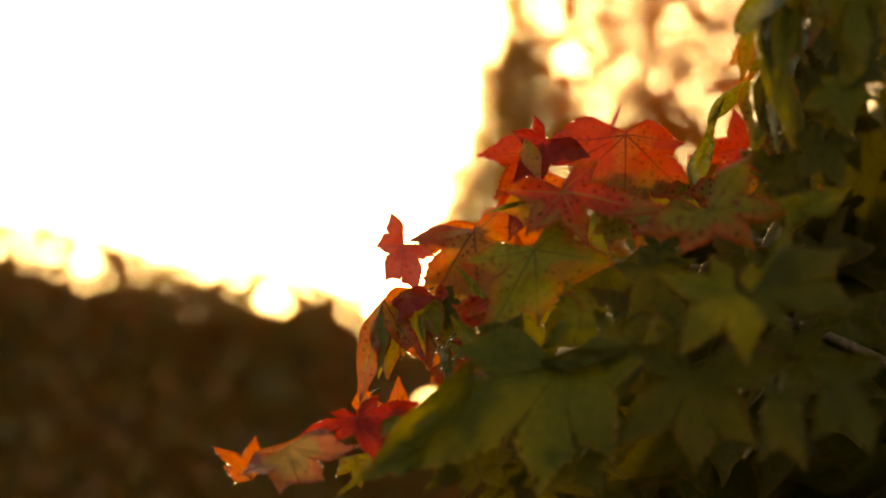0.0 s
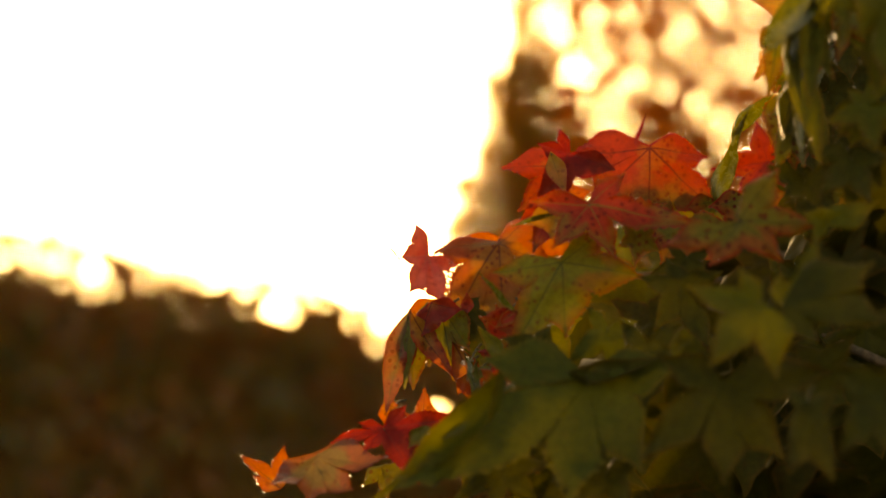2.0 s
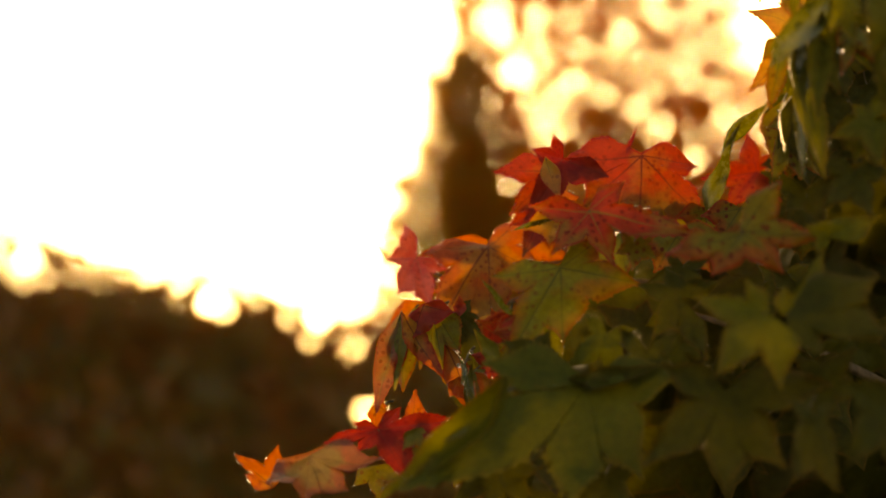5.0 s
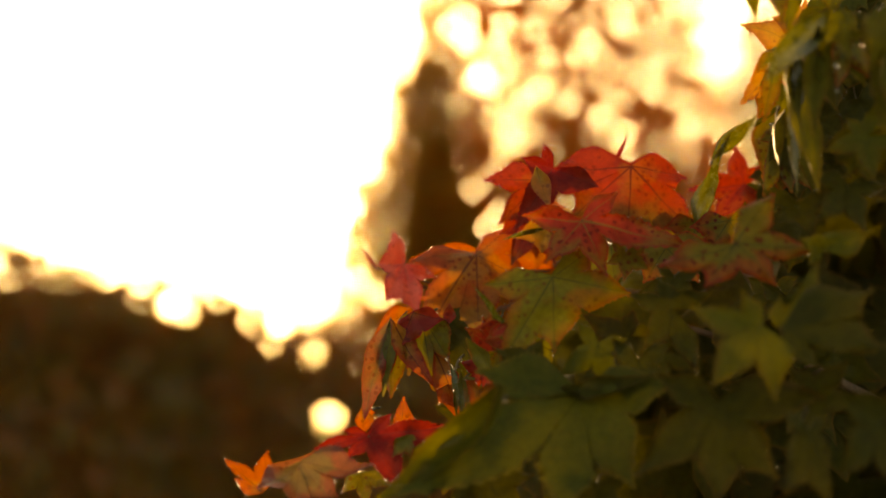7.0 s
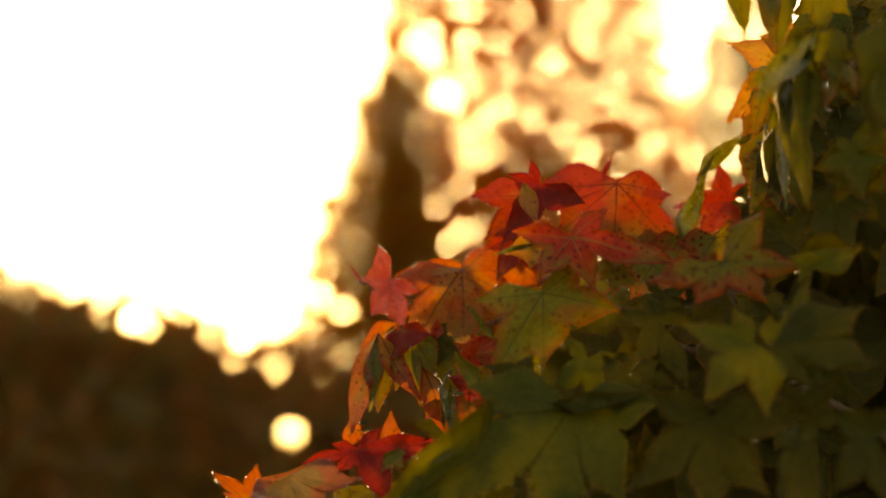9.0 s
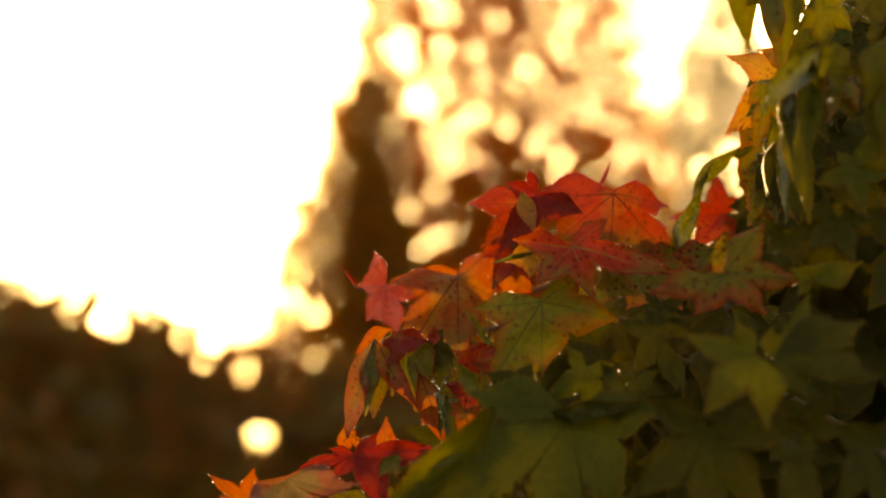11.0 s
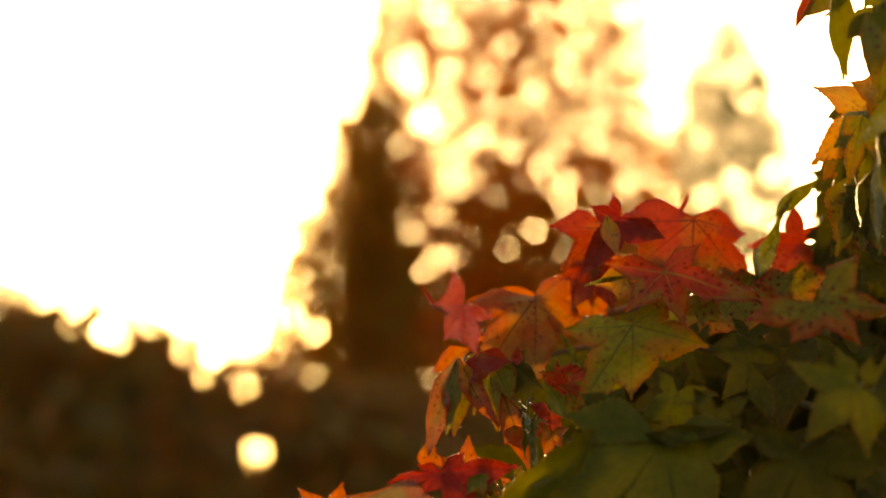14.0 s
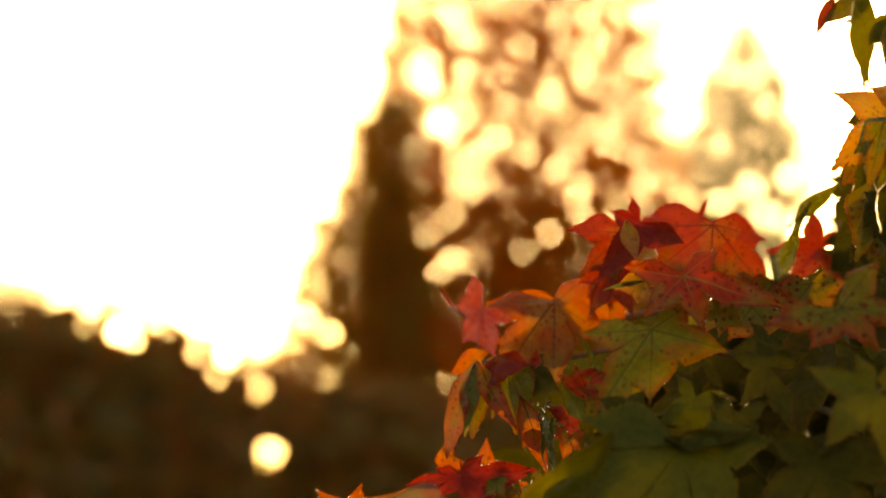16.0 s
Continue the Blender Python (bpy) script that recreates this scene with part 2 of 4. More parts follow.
def tube(bm, points, radii, sides=8):
    """A tapered tube along points."""
    rings, points = [], [Vector(p) for p in points]
    for i, p in enumerate(points):
        way = (points[min(i + 1, len(points) - 1)] - points[max(i - 1, 0)]).normalized()
        a = way.orthogonal().normalized() if i == 0 else (a - way * a.dot(way)).normalized()
        b = way.cross(a)
        rings.append([bm.verts.new(p + radii[i] * (math.cos(k * math.tau / sides) * a + math.sin(k * math.tau / sides) * b)) for k in range(sides)])
    for lower, upper in zip(rings, rings[1:]):
        for k in range(sides):
            bm.faces.new((lower[k], lower[(k + 1) % sides], upper[(k + 1) % sides], upper[k]))
    bm.faces.new(rings[0][::-1])
    bm.faces.new(rings[-1])


def glide(points, steps):
    """A smooth line through points (Catmull-Rom)."""
    p = [Vector(q) for q in points]
    p = [2 * p[0] - p[1], *p, 2 * p[-1] - p[-2]]
    line = []
    for i in range(1, len(p) - 2):
        for k in range(steps):
            t = k / steps
            line.append(0.5 * (2 * p[i] + (p[i + 1] - p[i - 1]) * t + (2 * p[i - 1] - 5 * p[i] + 4 * p[i + 1] - p[i + 2]) * t * t + (3 * p[i] - p[i - 1] - 3 * p[i + 1] + p[i + 2]) * t ** 3))
    return line + [p[-2]]


def foliage(name, spots, size, material, parent, label="", rng=None):
    """One mesh of many small folded leaves, one at each spot, turned at random."""
    rng = rng or np.random.default_rng(1)
    n = len(spots)
    u = rng.normal(size=(n, 3))
    u[:, 2] -= 0.4
    u /= np.linalg.norm(u, axis=1)[:, None]
    v = np.cross(u, rng.normal(size=(n, 3)))
    v /= np.linalg.norm(v, axis=1)[:, None]
    w = np.cross(u, v)
    s = (size * rng.uniform(0.6, 1.3, n))[:, None]
    corners = np.stack([spots - u * s * 0.5, spots + v * s * 0.36 + w * s * 0.1, spots + u * s * 0.55, spots - v * s * 0.36 + w * s * 0.1], 1)
    mesh = bpy.data.meshes.new(name)
    mesh.vertices.add(4 * n)
    mesh.vertices.foreach_set("co", corners.ravel())
    index = np.arange(n)[:, None] * 4 + np.array([0, 1, 2, 0, 2, 3])
    mesh.loops.add(6 * n)
    mesh.loops.foreach_set("vertex_index", index.ravel())
    mesh.polygons.add(2 * n)
    mesh.polygons.foreach_set("loop_start", np.arange(2 * n) * 3)
    mesh.update(calc_edges=True)
    mesh.validate()
    mesh.materials.append(material)
    ob = new(name, mesh)
    ob.parent = parent
    return tagged(ob, label, kind="stuff")


def leaf_mesh(lobes, droop, fold, seed=0, teeth=14, girth=0.0, bay=0.46, shares=(0.05, 0.16, 0.3, 0.46, 0.62, 0.77, 0.9, 1.0)):
    """A star-shaped leaf in its own xy plane with its stalk end at the origin. lobes: (degrees, millimetres) of each tip;
    droop: how far the tips bend out of the plane; fold: how deep each lobe is creased along its rib.
    girth: for a folded leaf that shows one lobe alone, half its width as a share of its length.
    bay: how far out the notches between the lobes lie."""
    rng = random.Random(seed)
    tips = sorted((radians(a) % math.tau, l / 1000) for a, l in lobes)
    gaps = [((tips[(i + 1) % len(tips)][0] - tips[i][0]) % math.tau or math.tau) for i in range(len(tips))]
    first = (gaps.index(max(gaps)) + 1) % len(tips)
    tips = tips[first:] + tips[:first]
    for i in range(1, len(tips)):
        while tips[i][0] < tips[i - 1][0]:
            tips[i] = (tips[i][0] + math.tau, tips[i][1])
    open_gap = tips[0][0] + math.tau - tips[-1][0]
    mean = sum(l for _, l in tips) / len(tips)
    shoulder = min(open_gap / 2 - 0.1, 0.72 if open_gap > 2.6 else 0.45)

    def spot(a, r):
        return Vector((r * math.cos(a), r * math.sin(a), 0))

    full = girth / 0.2 if girth else 0.55 + bay
    bays = [spot(tips[0][0] - shoulder, tips[0][1] * 0.42)]
    for (a, la), (b, lb) in zip(tips, tips[1:]):
        bays.append(spot((a + b) / 2, min(la, lb) * (bay if b - a > 0.7 else bay + 0.14) * rng.uniform(0.92, 1.08)))
    bays.append(spot(tips[-1][0] + shoulder, tips[-1][1] * 0.42))
    if girth:
        turn, l = tips[0]
        bays = [spot(turn, l * 0.22) + spot(turn + side * math.pi / 2, l * girth * 0.8) for side in (-1, 1)]
    rim = [(spot(tips[0][0] - open_gap / 2, mean * 0.05), 0, Vector())]
    for i, (a, l) in enumerate(tips):
        way, tip = spot(a, 1), spot(a, l)
        for side, start in ((-1, bays[i]), (1, bays[i + 1])):
            out = Vector((-way.y, way.x, 0)) * side
            p1 = start + way * l * 0.22 + out * l * 0.10 * full
            p2 = tip - way * l * 0.34 + out * l * 0.10 * full
            line = []
            for k in range(teeth + 1):
                t = k / teeth
                q = plain = start * (1 - t) ** 3 + p1 * 3 * t * (1 - t) ** 2 + p2 * 3 * t * t * (1 - t) + tip * t ** 3
                if 0 < k < teeth:
                    q = q + out * l * (girth * 2 or 1) * (0.017 if k % 2 else -0.008) * rng.uniform(0.2, 1.7)
                if 0 < k < teeth and 0 <= i + side < len(tips):
                    half = abs(tips[i + side][0] - a) * 0.49
                    lean = (math.atan2(q.y, q.x) - a + math.pi) % math.tau - math.pi
                    if lean * side > half:
                        q = spot(a + half * side, q.length)
                        plain = spot(a + half * side, plain.length)
                line.append((plain, i, q - plain))
            rim += line if side < 0 else line[::-1][1:]
    off = Vector((seed * 3.7, seed * 1.3, 0))
    bm = bmesh.new()
    uv_layer, rim_layer = bm.loops.layers.uv.new("lobe"), bm.loops.layers.uv.new("rim")
    coords = {}

    curl = rng.uniform(-0.16, 0.16)

    def shaped(q, i, rimward):
        a, l = tips[i]
        r, turn = q.length, math.atan2(q.y, q.x)
        z = weight = 0.0
        for b, lb in tips:
            d = (turn - b + math.pi) % math.tau - math.pi
            wgt = math.exp(-(d / 0.5) ** 2) + 1e-4
            z += wgt * droop * (r / lb) ** 2 * lb
            weight += wgt
        z /= weight
        along, across = q.dot(spot(a, 1)), q.dot(spot(a + math.pi / 2, 1))
        off_rib = min(abs(q.dot(spot(b + math.pi / 2, 1))) if q.dot(spot(b, 1)) > 0 else r for b, lb in tips)
        z += fold * (min(off_rib, 0.22 * mean) - 0.05 * mean) * min(1, r / (0.3 * mean))
        z += 0.16 * mean * noise.noise((q / mean) * 1.5 + off) + 0.045 * mean * noise.noise((q / mean) * 5 + off)
        z += curl * mean * rimward ** 5 * (0.5 + noise.noise((q / mean) * 2.3 - off))
        return Vector((q.x, q.y, z)), (along / l, across / l)

    def add(q, i, rimward, tooth=Vector()):
        co, uv = shaped(q, i, rimward)
        v = bm.verts.new(co + tooth)
        coords[v] = uv, (rimward, 0)
        return v

    heart = add(Vector((1e-6, 0, 0)), 0, 0)
    rings = [[add(q * f, i, f, tooth * f ** 12) for q, i, tooth in rim] for f in shares]
    count = len(rim)
    for k in range(count):
        bm.faces.new((heart, rings[0][k], rings[0][(k + 1) % count]))
        for lower, upper in zip(rings, rings[1:]):
            bm.faces.new((lower[k], upper[k], upper[(k + 1) % count], lower[(k + 1) % count]))
    for face in bm.faces:
        for loop in face.loops:
            loop[uv_layer].uv, loop[rim_layer].uv = coords[loop.vert]
    bmesh.ops.remove_doubles(bm, verts=bm.verts[:], dist=2e-6)
    return bm


# ---- ground ----
bm = bmesh.new()
bmesh.ops.create_grid(bm, x_segments=60, y_segments=60, size=600)
for v in bm.verts:
    v.co.z = 0.0 if v.co.length < 60 else 0.5 * noise.noise(v.co * 0.01)
tagged(part("ground", bm, ground_material()), "autumn lawn strewn with fallen leaves", "ground", kind="structure")

# ---- distance: hedge and trees ----
rng = np.random.default_rng(7)
CHINK = (-0.879, 1.842, -0.0570, 0.0219)


def hedge_top(x):
    """Height of the clipped but uneven hedge along its run."""
    return np.interp(x, (-14, -9, -4.1, -2.6, -1.9, -1.1, -0.6, 0.6, 3, 8), (4.15, 3.92, 3.26, 2.93, 2.84, 2.53, 2.36, 2.2, 2.2, 2.6))


def tufted(heads, each, spread, r):
    """Places for leaves in tufts round the heads."""
    return np.repeat(heads, each, 0) + r.normal(size=(len(heads) * each, 3)) * spread


def in_chink(p, wide):
    """Whether places lie in the small chink that leads through the hedge."""
    x, z = CHINK[0] + CHINK[2] * p[:, 1], CHINK[1] + CHINK[3] * p[:, 1]
    return np.hypot(p[:, 0] - x, p[:, 2] - z) < wide


def gap_field(r, shape, bands):
    """Gaps between the sprays of a crown: x, z and radius of each. shape: rows of height, left and right; bands: from, to, gaps a square metre, radii."""
    rows = []
    _, left, right = zip(*shape)
    for low, high, many, small, large in bands:
        wide = max(right) - min(left)
        for k in range(int(many * wide * (high - low))):
            rows.append((r.uniform(min(left), max(right)), r.uniform(low, high), r.uniform(small, large)))
    return np.array(rows)


def in_gaps(p, place, holes):
    """Whether places lie in a gap; the gaps lead through along the low light."""
    slant = 1 / 17.6
    x = p[:, 0] - p[:, 1] * (place[0] + p[:, 0]) * slant
    z = p[:, 2] - p[:, 1] * (p[:, 2] - 1.5) * slant
    hit = np.zeros(len(p), bool)
    for hx, hz, hr in holes:
        hit |= (x - hx) ** 2 + (z - hz) ** 2 < hr * hr
    return hit


def build_hedge():
    hedge = tagged(new("hedge"), "dense dark hedge with browning autumn leaves", "hedge")
    hedge.location = (0, 14.6, 0)
    bm = bmesh.new()
    xs = np.linspace(-14, 8, 220)
    rows = []
    for x in xs:
        h = float(hedge_top(x)) - 0.36
        row = []
        for k in range(41):
            a = math.pi * k / 40
            y, z = -0.5 * math.cos(a), h * min(1.0, 1.25 * math.sin(a))
            if k in (0, 40):
                z = 0.0
            bulge = 0.10 * noise.noise((x * 1.4, y * 2, z * 1.6))
            row.append(bm.verts.new((x, y * (1 + bulge), z + (0.07 * noise.noise((x * 3, y, 5)) if z > 0.3 else 0))))
        rows.append(row)
    for a, b in zip(rows, rows[1:]):
        for k in range(40):
            corners = (a[k], b[k], b[k + 1], a[k + 1])
            if not in_chink(np.array([sum((v.co for v in corners), Vector()) / 4]), 0.10)[0]:
                bm.faces.new(corners)
    part("inner_foliage", bm, HEDGE_DENSE, hedge)
    n = 42000
    x = rng.uniform(-14, 8, n)
    y = rng.choice((-0.75, 0.75), n, p=(0.8, 0.2)) + rng.normal(0, 0.08, n)
    spots = np.stack([x, y, np.clip((hedge_top(x) - 0.25) * rng.uniform(0, 1, n) ** 0.9, 0.03, None)], 1)
    foliage("leaves", spots[~in_chink(spots, 0.062)], 0.11, HEDGE_LEAVES, hedge, rng=rng)
    # loose tufts along the top
    m = 5200
    x = rng.uniform(-14, 8, m)
    rise = np.array([0.14 * noise.noise((px * 1.3, 0.0, 3.0)) for px in x])
    heads = np.stack([x, rng.uniform(-0.5, 0.5, m), hedge_top(x) + rise - 0.46 * rng.uniform(0, 1, m) ** 1.2], 1)
    spots = tufted(heads, 6, 0.09, rng)
    holes = []
    for k in range(75):
        hx = rng.uniform(-6.5, 0.5)
        holes.append((hx, float(hedge_top(hx)) - 0.02 - 0.26 * rng.uniform(0, 1) ** 1.3, rng.uniform(0.025, 0.055)))
    spots = spots[~in_gaps(spots, (0, 14.6), holes)]
    foliage("tuft_leaves", spots[~in_chink(spots, 0.062)], 0.10, HEDGE_LEAVES, hedge, rng=rng)


def build_tree(name, label, place, shape, deep, leaves, size, material, limbs, bands, seed, thin=()):
    """A tree with a tapered trunk, limbs that rise into the crown, and leaves that fill it but for the gaps.
    shape: rows of height, left and right edge from the trunk; thin: heights and shares of leaves kept there."""
    r = np.random.default_rng(seed)
    tree = tagged(new(name), label, "tree")
    tree.location = place
    zs, lefts, rights = (np.array(v) for v in zip(*shape))
    height, bottom = float(zs[-1]), float(zs[0])
    trunk = glide([(0, 0, -0.05), (0.05, 0.02, height * 0.3), (-0.08, 0.05, height * 0.6), (0.02, 0, height * 0.95)], 8)
    bm = bmesh.new()
    tube(bm, trunk, [0.005 * height * (1 - 0.93 * (k / (len(trunk) - 1)) ** 0.8) + 0.005 for k in range(len(trunk))], 10)
    part("trunk", bm, BARK, tree)
    for i in range(limbs):
        f = (i + r.uniform(0, 1)) / limbs
        z = bottom + (height - bottom) * (0.15 + 0.83 * f)
        side = lefts if i % 2 else rights
        end = Vector((float(np.interp(z, zs, side)) * r.uniform(0.5, 0.9), r.uniform(-0.7, 0.7) * deep, z))
        start = trunk[max(3, min(int((0.12 + 0.72 * f) * (len(trunk) - 1)), len(trunk) - 2))]
        mid = start.lerp(end, 0.5) + Vector(r.normal(size=3) * 0.08)
        line = glide([start, mid, end], 7)
        bm = bmesh.new()
        tube(bm, line, [0.0018 * height * (1 - 0.85 * k / (len(line) - 1)) + 0.002 for k in range(len(line))], 6)
        part("limb", bm, BARK, tree)
    z = r.uniform(bottom, height, leaves)
    u = r.uniform(0, 1, leaves)
    left, right = np.interp(z, zs, lefts), np.interp(z, zs, rights)
    keep = r.uniform(0, 1, leaves) < (right - left) / (rights - lefts).max()
    if thin:
        keep &= r.uniform(0, 1, leaves) < np.interp(z, *zip(*thin))
    ragged = np.array([0.16 * noise.noise((a * 2.2, seed, b * 9)) + 0.07 * noise.noise((a * 8, seed, b * 20)) for a, b in zip(z, np.round(u))])
    x = left + (right - left) * u + ragged * (np.abs(u - 0.5) * 2) ** 2
    spots = np.stack([x, r.normal(size=leaves) * deep * 0.5, z], 1)[keep]
    spots += r.normal(size=spots.shape) * (0.085, 0.03, 0.05)
    holes = gap_field(r, shape, bands)
    foliage("crown", spots[~in_gaps(spots, place, holes)], size, material, tree, rng=r)
    return tree


build_hedge()
build_tree("amber_tree", "autumn tree with amber and copper leaves", (1.25, 17.0, 0),
           ((0.9, -1.5, 1.3), (3.4, -1.6, 1.5), (4.6, -1.5, 1.2), (5.6, -1.55, 1.15), (7.4, -1.2, 0.9), (8.6, -0.4, 0.3)),
           0.7, 235000, 0.062, AMBER_LEAVES, 46, ((2.4, 3.5, 4.0, 0.014, 0.03), (3.5, 4.1, 10, 0.014, 0.034), (4.1, 4.7, 26, 0.014, 0.035), (4.7, 8.6, 34, 0.014, 0.039)), 11,
           ((3.4, 1.0), (3.9, 0.95), (4.4, 0.82), (5.4, 0.66), (7.0, 0.5)))
build_tree("small_tree", "bushy young tree with olive and copper leaves", (-0.14, 16.2, 0),
           ((0.3, -0.45, 0.4), (1.9, -0.5, 0.5), (2.5, -0.84, 0.5), (2.9, -0.84, 0.45), (3.3, -0.74, 0.38), (3.8, -0.61, 0.3), (4.3, -0.42, 0.2), (4.7, -0.32, 0.2), (5.1, -0.1, 0.05)),
           0.45, 27000, 0.08, COPPER_LEAVES, 26, ((2.4, 3.2, 8.0, 0.02, 0.045), (3.2, 4.9, 5.0, 0.018, 0.036)), 13)
build_tree("olive_tree", "thin tree with sparse grey-green leaves", (3.35, 18.5, 0),
           ((1.6, -0.5, 0.5), (3.9, -0.6, 0.65), (5.0, -0.65, 0.7), (5.8, -0.45, 0.5), (6.5, -0.1, 0.1)),
           0.4, 52000, 0.05, OLIVE_LEAVES, 24, ((2.6, 6.5, 10, 0.02, 0.06),), 17)

# ---- the sweetgum in front ----
sweetgum = tagged(new("sweetgum_tree"), "sweetgum tree with wet star-shaped leaves turning from green to red", "tree")
sweetgum.location = (0.85, 0.55, 0)
root = Vector(sweetgum.location)
BOUGHS = (
    (((0.85, 0.55, -0.03), (0.84, 0.56, 0.8), (0.87, 0.54, 1.6), (0.85, 0.55, 2.25)), 0.04, 0.008, "trunk"),
    (((0.86, 0.55, 1.15), (0.58, 0.50, 1.42), (0.32, 0.40, 1.58), (0.14, 0.27, 1.63), (0.02, 0.235, 1.60)), 0.010, 0.0016, "branch"),
    (((0.84, 0.56, 0.95), (0.55, 0.42, 1.18), (0.27, 0.27, 1.34), (0.06, 0.15, 1.42), (-0.05, 0.10, 1.435)), 0.010, 0.0016, "branch"),
    (((0.85, 0.55, 1.75), (0.58, 0.42, 1.92), (0.40, 0.26, 1.88), (0.29, 0.15, 1.80), (0.24, 0.10, 1.72)), 0.010, 0.0016, "branch"),
    (((0.32, 0.40, 1.58), (0.20, 0.32, 1.60), (0.11, 0.25, 1.605), (0.04, 0.21, 1.59), (0.00, 0.18, 1.57)), 0.0035, 0.0012, "branch"),
    (((0.85, 0.55, 1.05), (0.58, 0.40, 1.34), (0.36, 0.24, 1.48), (0.24, 0.20, 1.55), (0.15, 0.19, 1.58)), 0.009, 0.0016, "branch"),
)
hooks = []
for points, thick, thin, kind in BOUGHS:
    line = glide(points, 10)
    bm = bmesh.new()
    tube(bm, [p - root for p in line], [thick + (thin - thick) * (k / (len(line) - 1)) ** 0.7 for k in range(len(line))], 8)
    part(kind, bm, BARK if kind == "trunk" else TWIG, sweetgum)
    if kind == "branch":
        hooks += line[8:] if thick > 0.005 else line[15:]

LABELS = {"red": "red leaf", "red_orange": "orange-red leaf with dark veins", "dark_red": "wet crimson leaf", "red_green": "red leaf with green veins",
          "orange": "orange leaf with brown spots", "pink": "curled pink leaf", "yellow": "yellow leaf", "green_orange": "green leaf turning orange",
          "green_red": "green leaf with red blotches", "orange_green": "orange leaf fading to olive", "broad_green": "broad green leaf darkened for shade", "pale_green": "pale green leaf", "pale_red": "drooping leaf flushed with red", "wet_green": "folded wet green leaf"}
leaf_count = 0
WATER = water_material()


def leaf(colour, place, tilt, lobes, droop=0.1, fold=0.1, girth=0.0, bay=0.46, dew=0):
    """One leaf on its stalk. tilt: degrees by which it leans back and turns; lobes as for leaf_mesh()."""
    global leaf_count
    leaf_count += 1
    bm = leaf_mesh(lobes, droop, fold, leaf_count, 20, girth, bay)
    blade = part("leaf", bm, LEAF[colour], sweetgum, LABELS.get(colour, ""))
    blade.matrix_basis = Matrix.Translation(-root) @ pose(*place, 90 + tilt[0], 0, tilt[1])
    if dew:
        edge = [v.co.copy() for v in blade.data.vertices if len(v.co) and v.index > len(blade.data.vertices) * 0.86]
        luck = random.Random(leaf_count)
        bm = bmesh.new()
        for k in range(dew * 5):
            spot = luck.choice(edge) * luck.choice((1.0, 1.0, 1.0, 0.94, luck.uniform(0.2, 0.9)))
            bmesh.ops.create_icosphere(bm, subdivisions=2, radius=luck.uniform(0.00012, 0.0004), matrix=Matrix.Translation(spot + Vector((0, 0, 0.0003))))
        tagged(part("dew", bm, WATER, blade, "fine beads of dew"), kind="stuff")
    # stalk to the nearest twig
    here = Vector(place)
    luck = random.Random(leaf_count + 900)
    end = min(hooks, key=lambda h: (h - here).length + (0.06 if h.y < here.y else 0) + luck.uniform(0, 0.015))
    if (end - here).length > 0.06:
        end = here + Vector((luck.uniform(0.002, 0.012), 0.035, luck.uniform(0, 0.01)))
    way = sum((Vector((math.cos(radians(a)), 0, math.sin(radians(a)))) * l for a, l in lobes), Vector()).normalized()
    reach = min(0.03, (end - here).length * 0.4)
    line = glide([here, here + way * 0.004 + Vector((0, reach * 0.6, 0)), here.lerp(end, 0.55) + Vector((0, 0.015, 0)), end], 5)
    back = blade.matrix_basis.inverted() @ Matrix.Translation(-root)
    bm = bmesh.new()
    tube(bm, [back @ p for p in line], [0.00035 + 0.0004 * k / (len(line) - 1) for k in range(len(line))], 6)
    part("stalk", bm, STALK, blade)
    return blade


leaf('red_orange', (0.118, 0.164, 1.671), (-15, 10), ((-178, 51), (-140, 48), (-94, 55), (-43, 56), (-3, 38)), -0.2, 0.04, bay=0.56, dew=13)
leaf('dark_red', (0.071, 0.144, 1.667), (5, -20), ((-22, 32), (102, 16), (157, 19), (-122, 42)), 0.15, 0.2, dew=9)
leaf('red_orange', (0.068, 0.175, 1.665), (0, 15), ((-178, 38), (-136, 40), (-105, 36), (11, 17)), 0.0, 0.04, dew=9)
leaf('dark_red', (0.109, 0.169, 1.673), (10, 0), ((67, 22),), 0.0, 0.04, 0.06)
leaf('red_green', (0.079, 0.010, 1.621), (-10, 0), ((173, 31), (41, 26), (-12, 58), (-66, 31), (-131, 30)), -0.12, 0.12, bay=0.42, dew=13)
leaf('orange_green', (0.028, 0.196, 1.621), (-20, 0), ((-180, 41), (-124, 65), (-88, 54), (-21, 39), (49, 34)), -0.2, 0.04, bay=0.54, dew=13)
leaf('orange', (-0.011, 0.203, 1.590), (0, 20), ((-146, 28),), 0.1, 0.04, 0.28)
leaf('orange', (-0.016, 0.106, 1.507), (0, 20), ((83, 28), (134, 21), (151, 12)), 0.1, 0.04, dew=9)
leaf('green_orange', (0.064, 0.016, 1.592), (-10, 5), ((-176, 36), (-121, 54), (-89, 39), (-10, 43), (38, 30)), -0.15, 0.04, bay=0.54, dew=13)
leaf('wet_green', (0.041, 0.014, 1.567), (0, 30), ((145, 35),), 0.3, 0.14, 0.06)
leaf('red_green', (0.040, 0.013, 1.568), (0, 30), ((-151, 18),), 0.3, 0.14, 0.2)
leaf('red', (0.038, 0.019, 1.570), (0, 20), ((-164, 17),), 0.2, 0.2, 0.14)
leaf('pale_green', (0.033, 0.032, 1.544), (0, -30), ((120, 22),), 0.2, 0.14, 0.25)
leaf('red_green', (0.037, 0.060, 1.558), (0, 20), ((149, 22), (119, 20), (-19, 17), (18, 8)), 0.1, 0.04, dew=9)
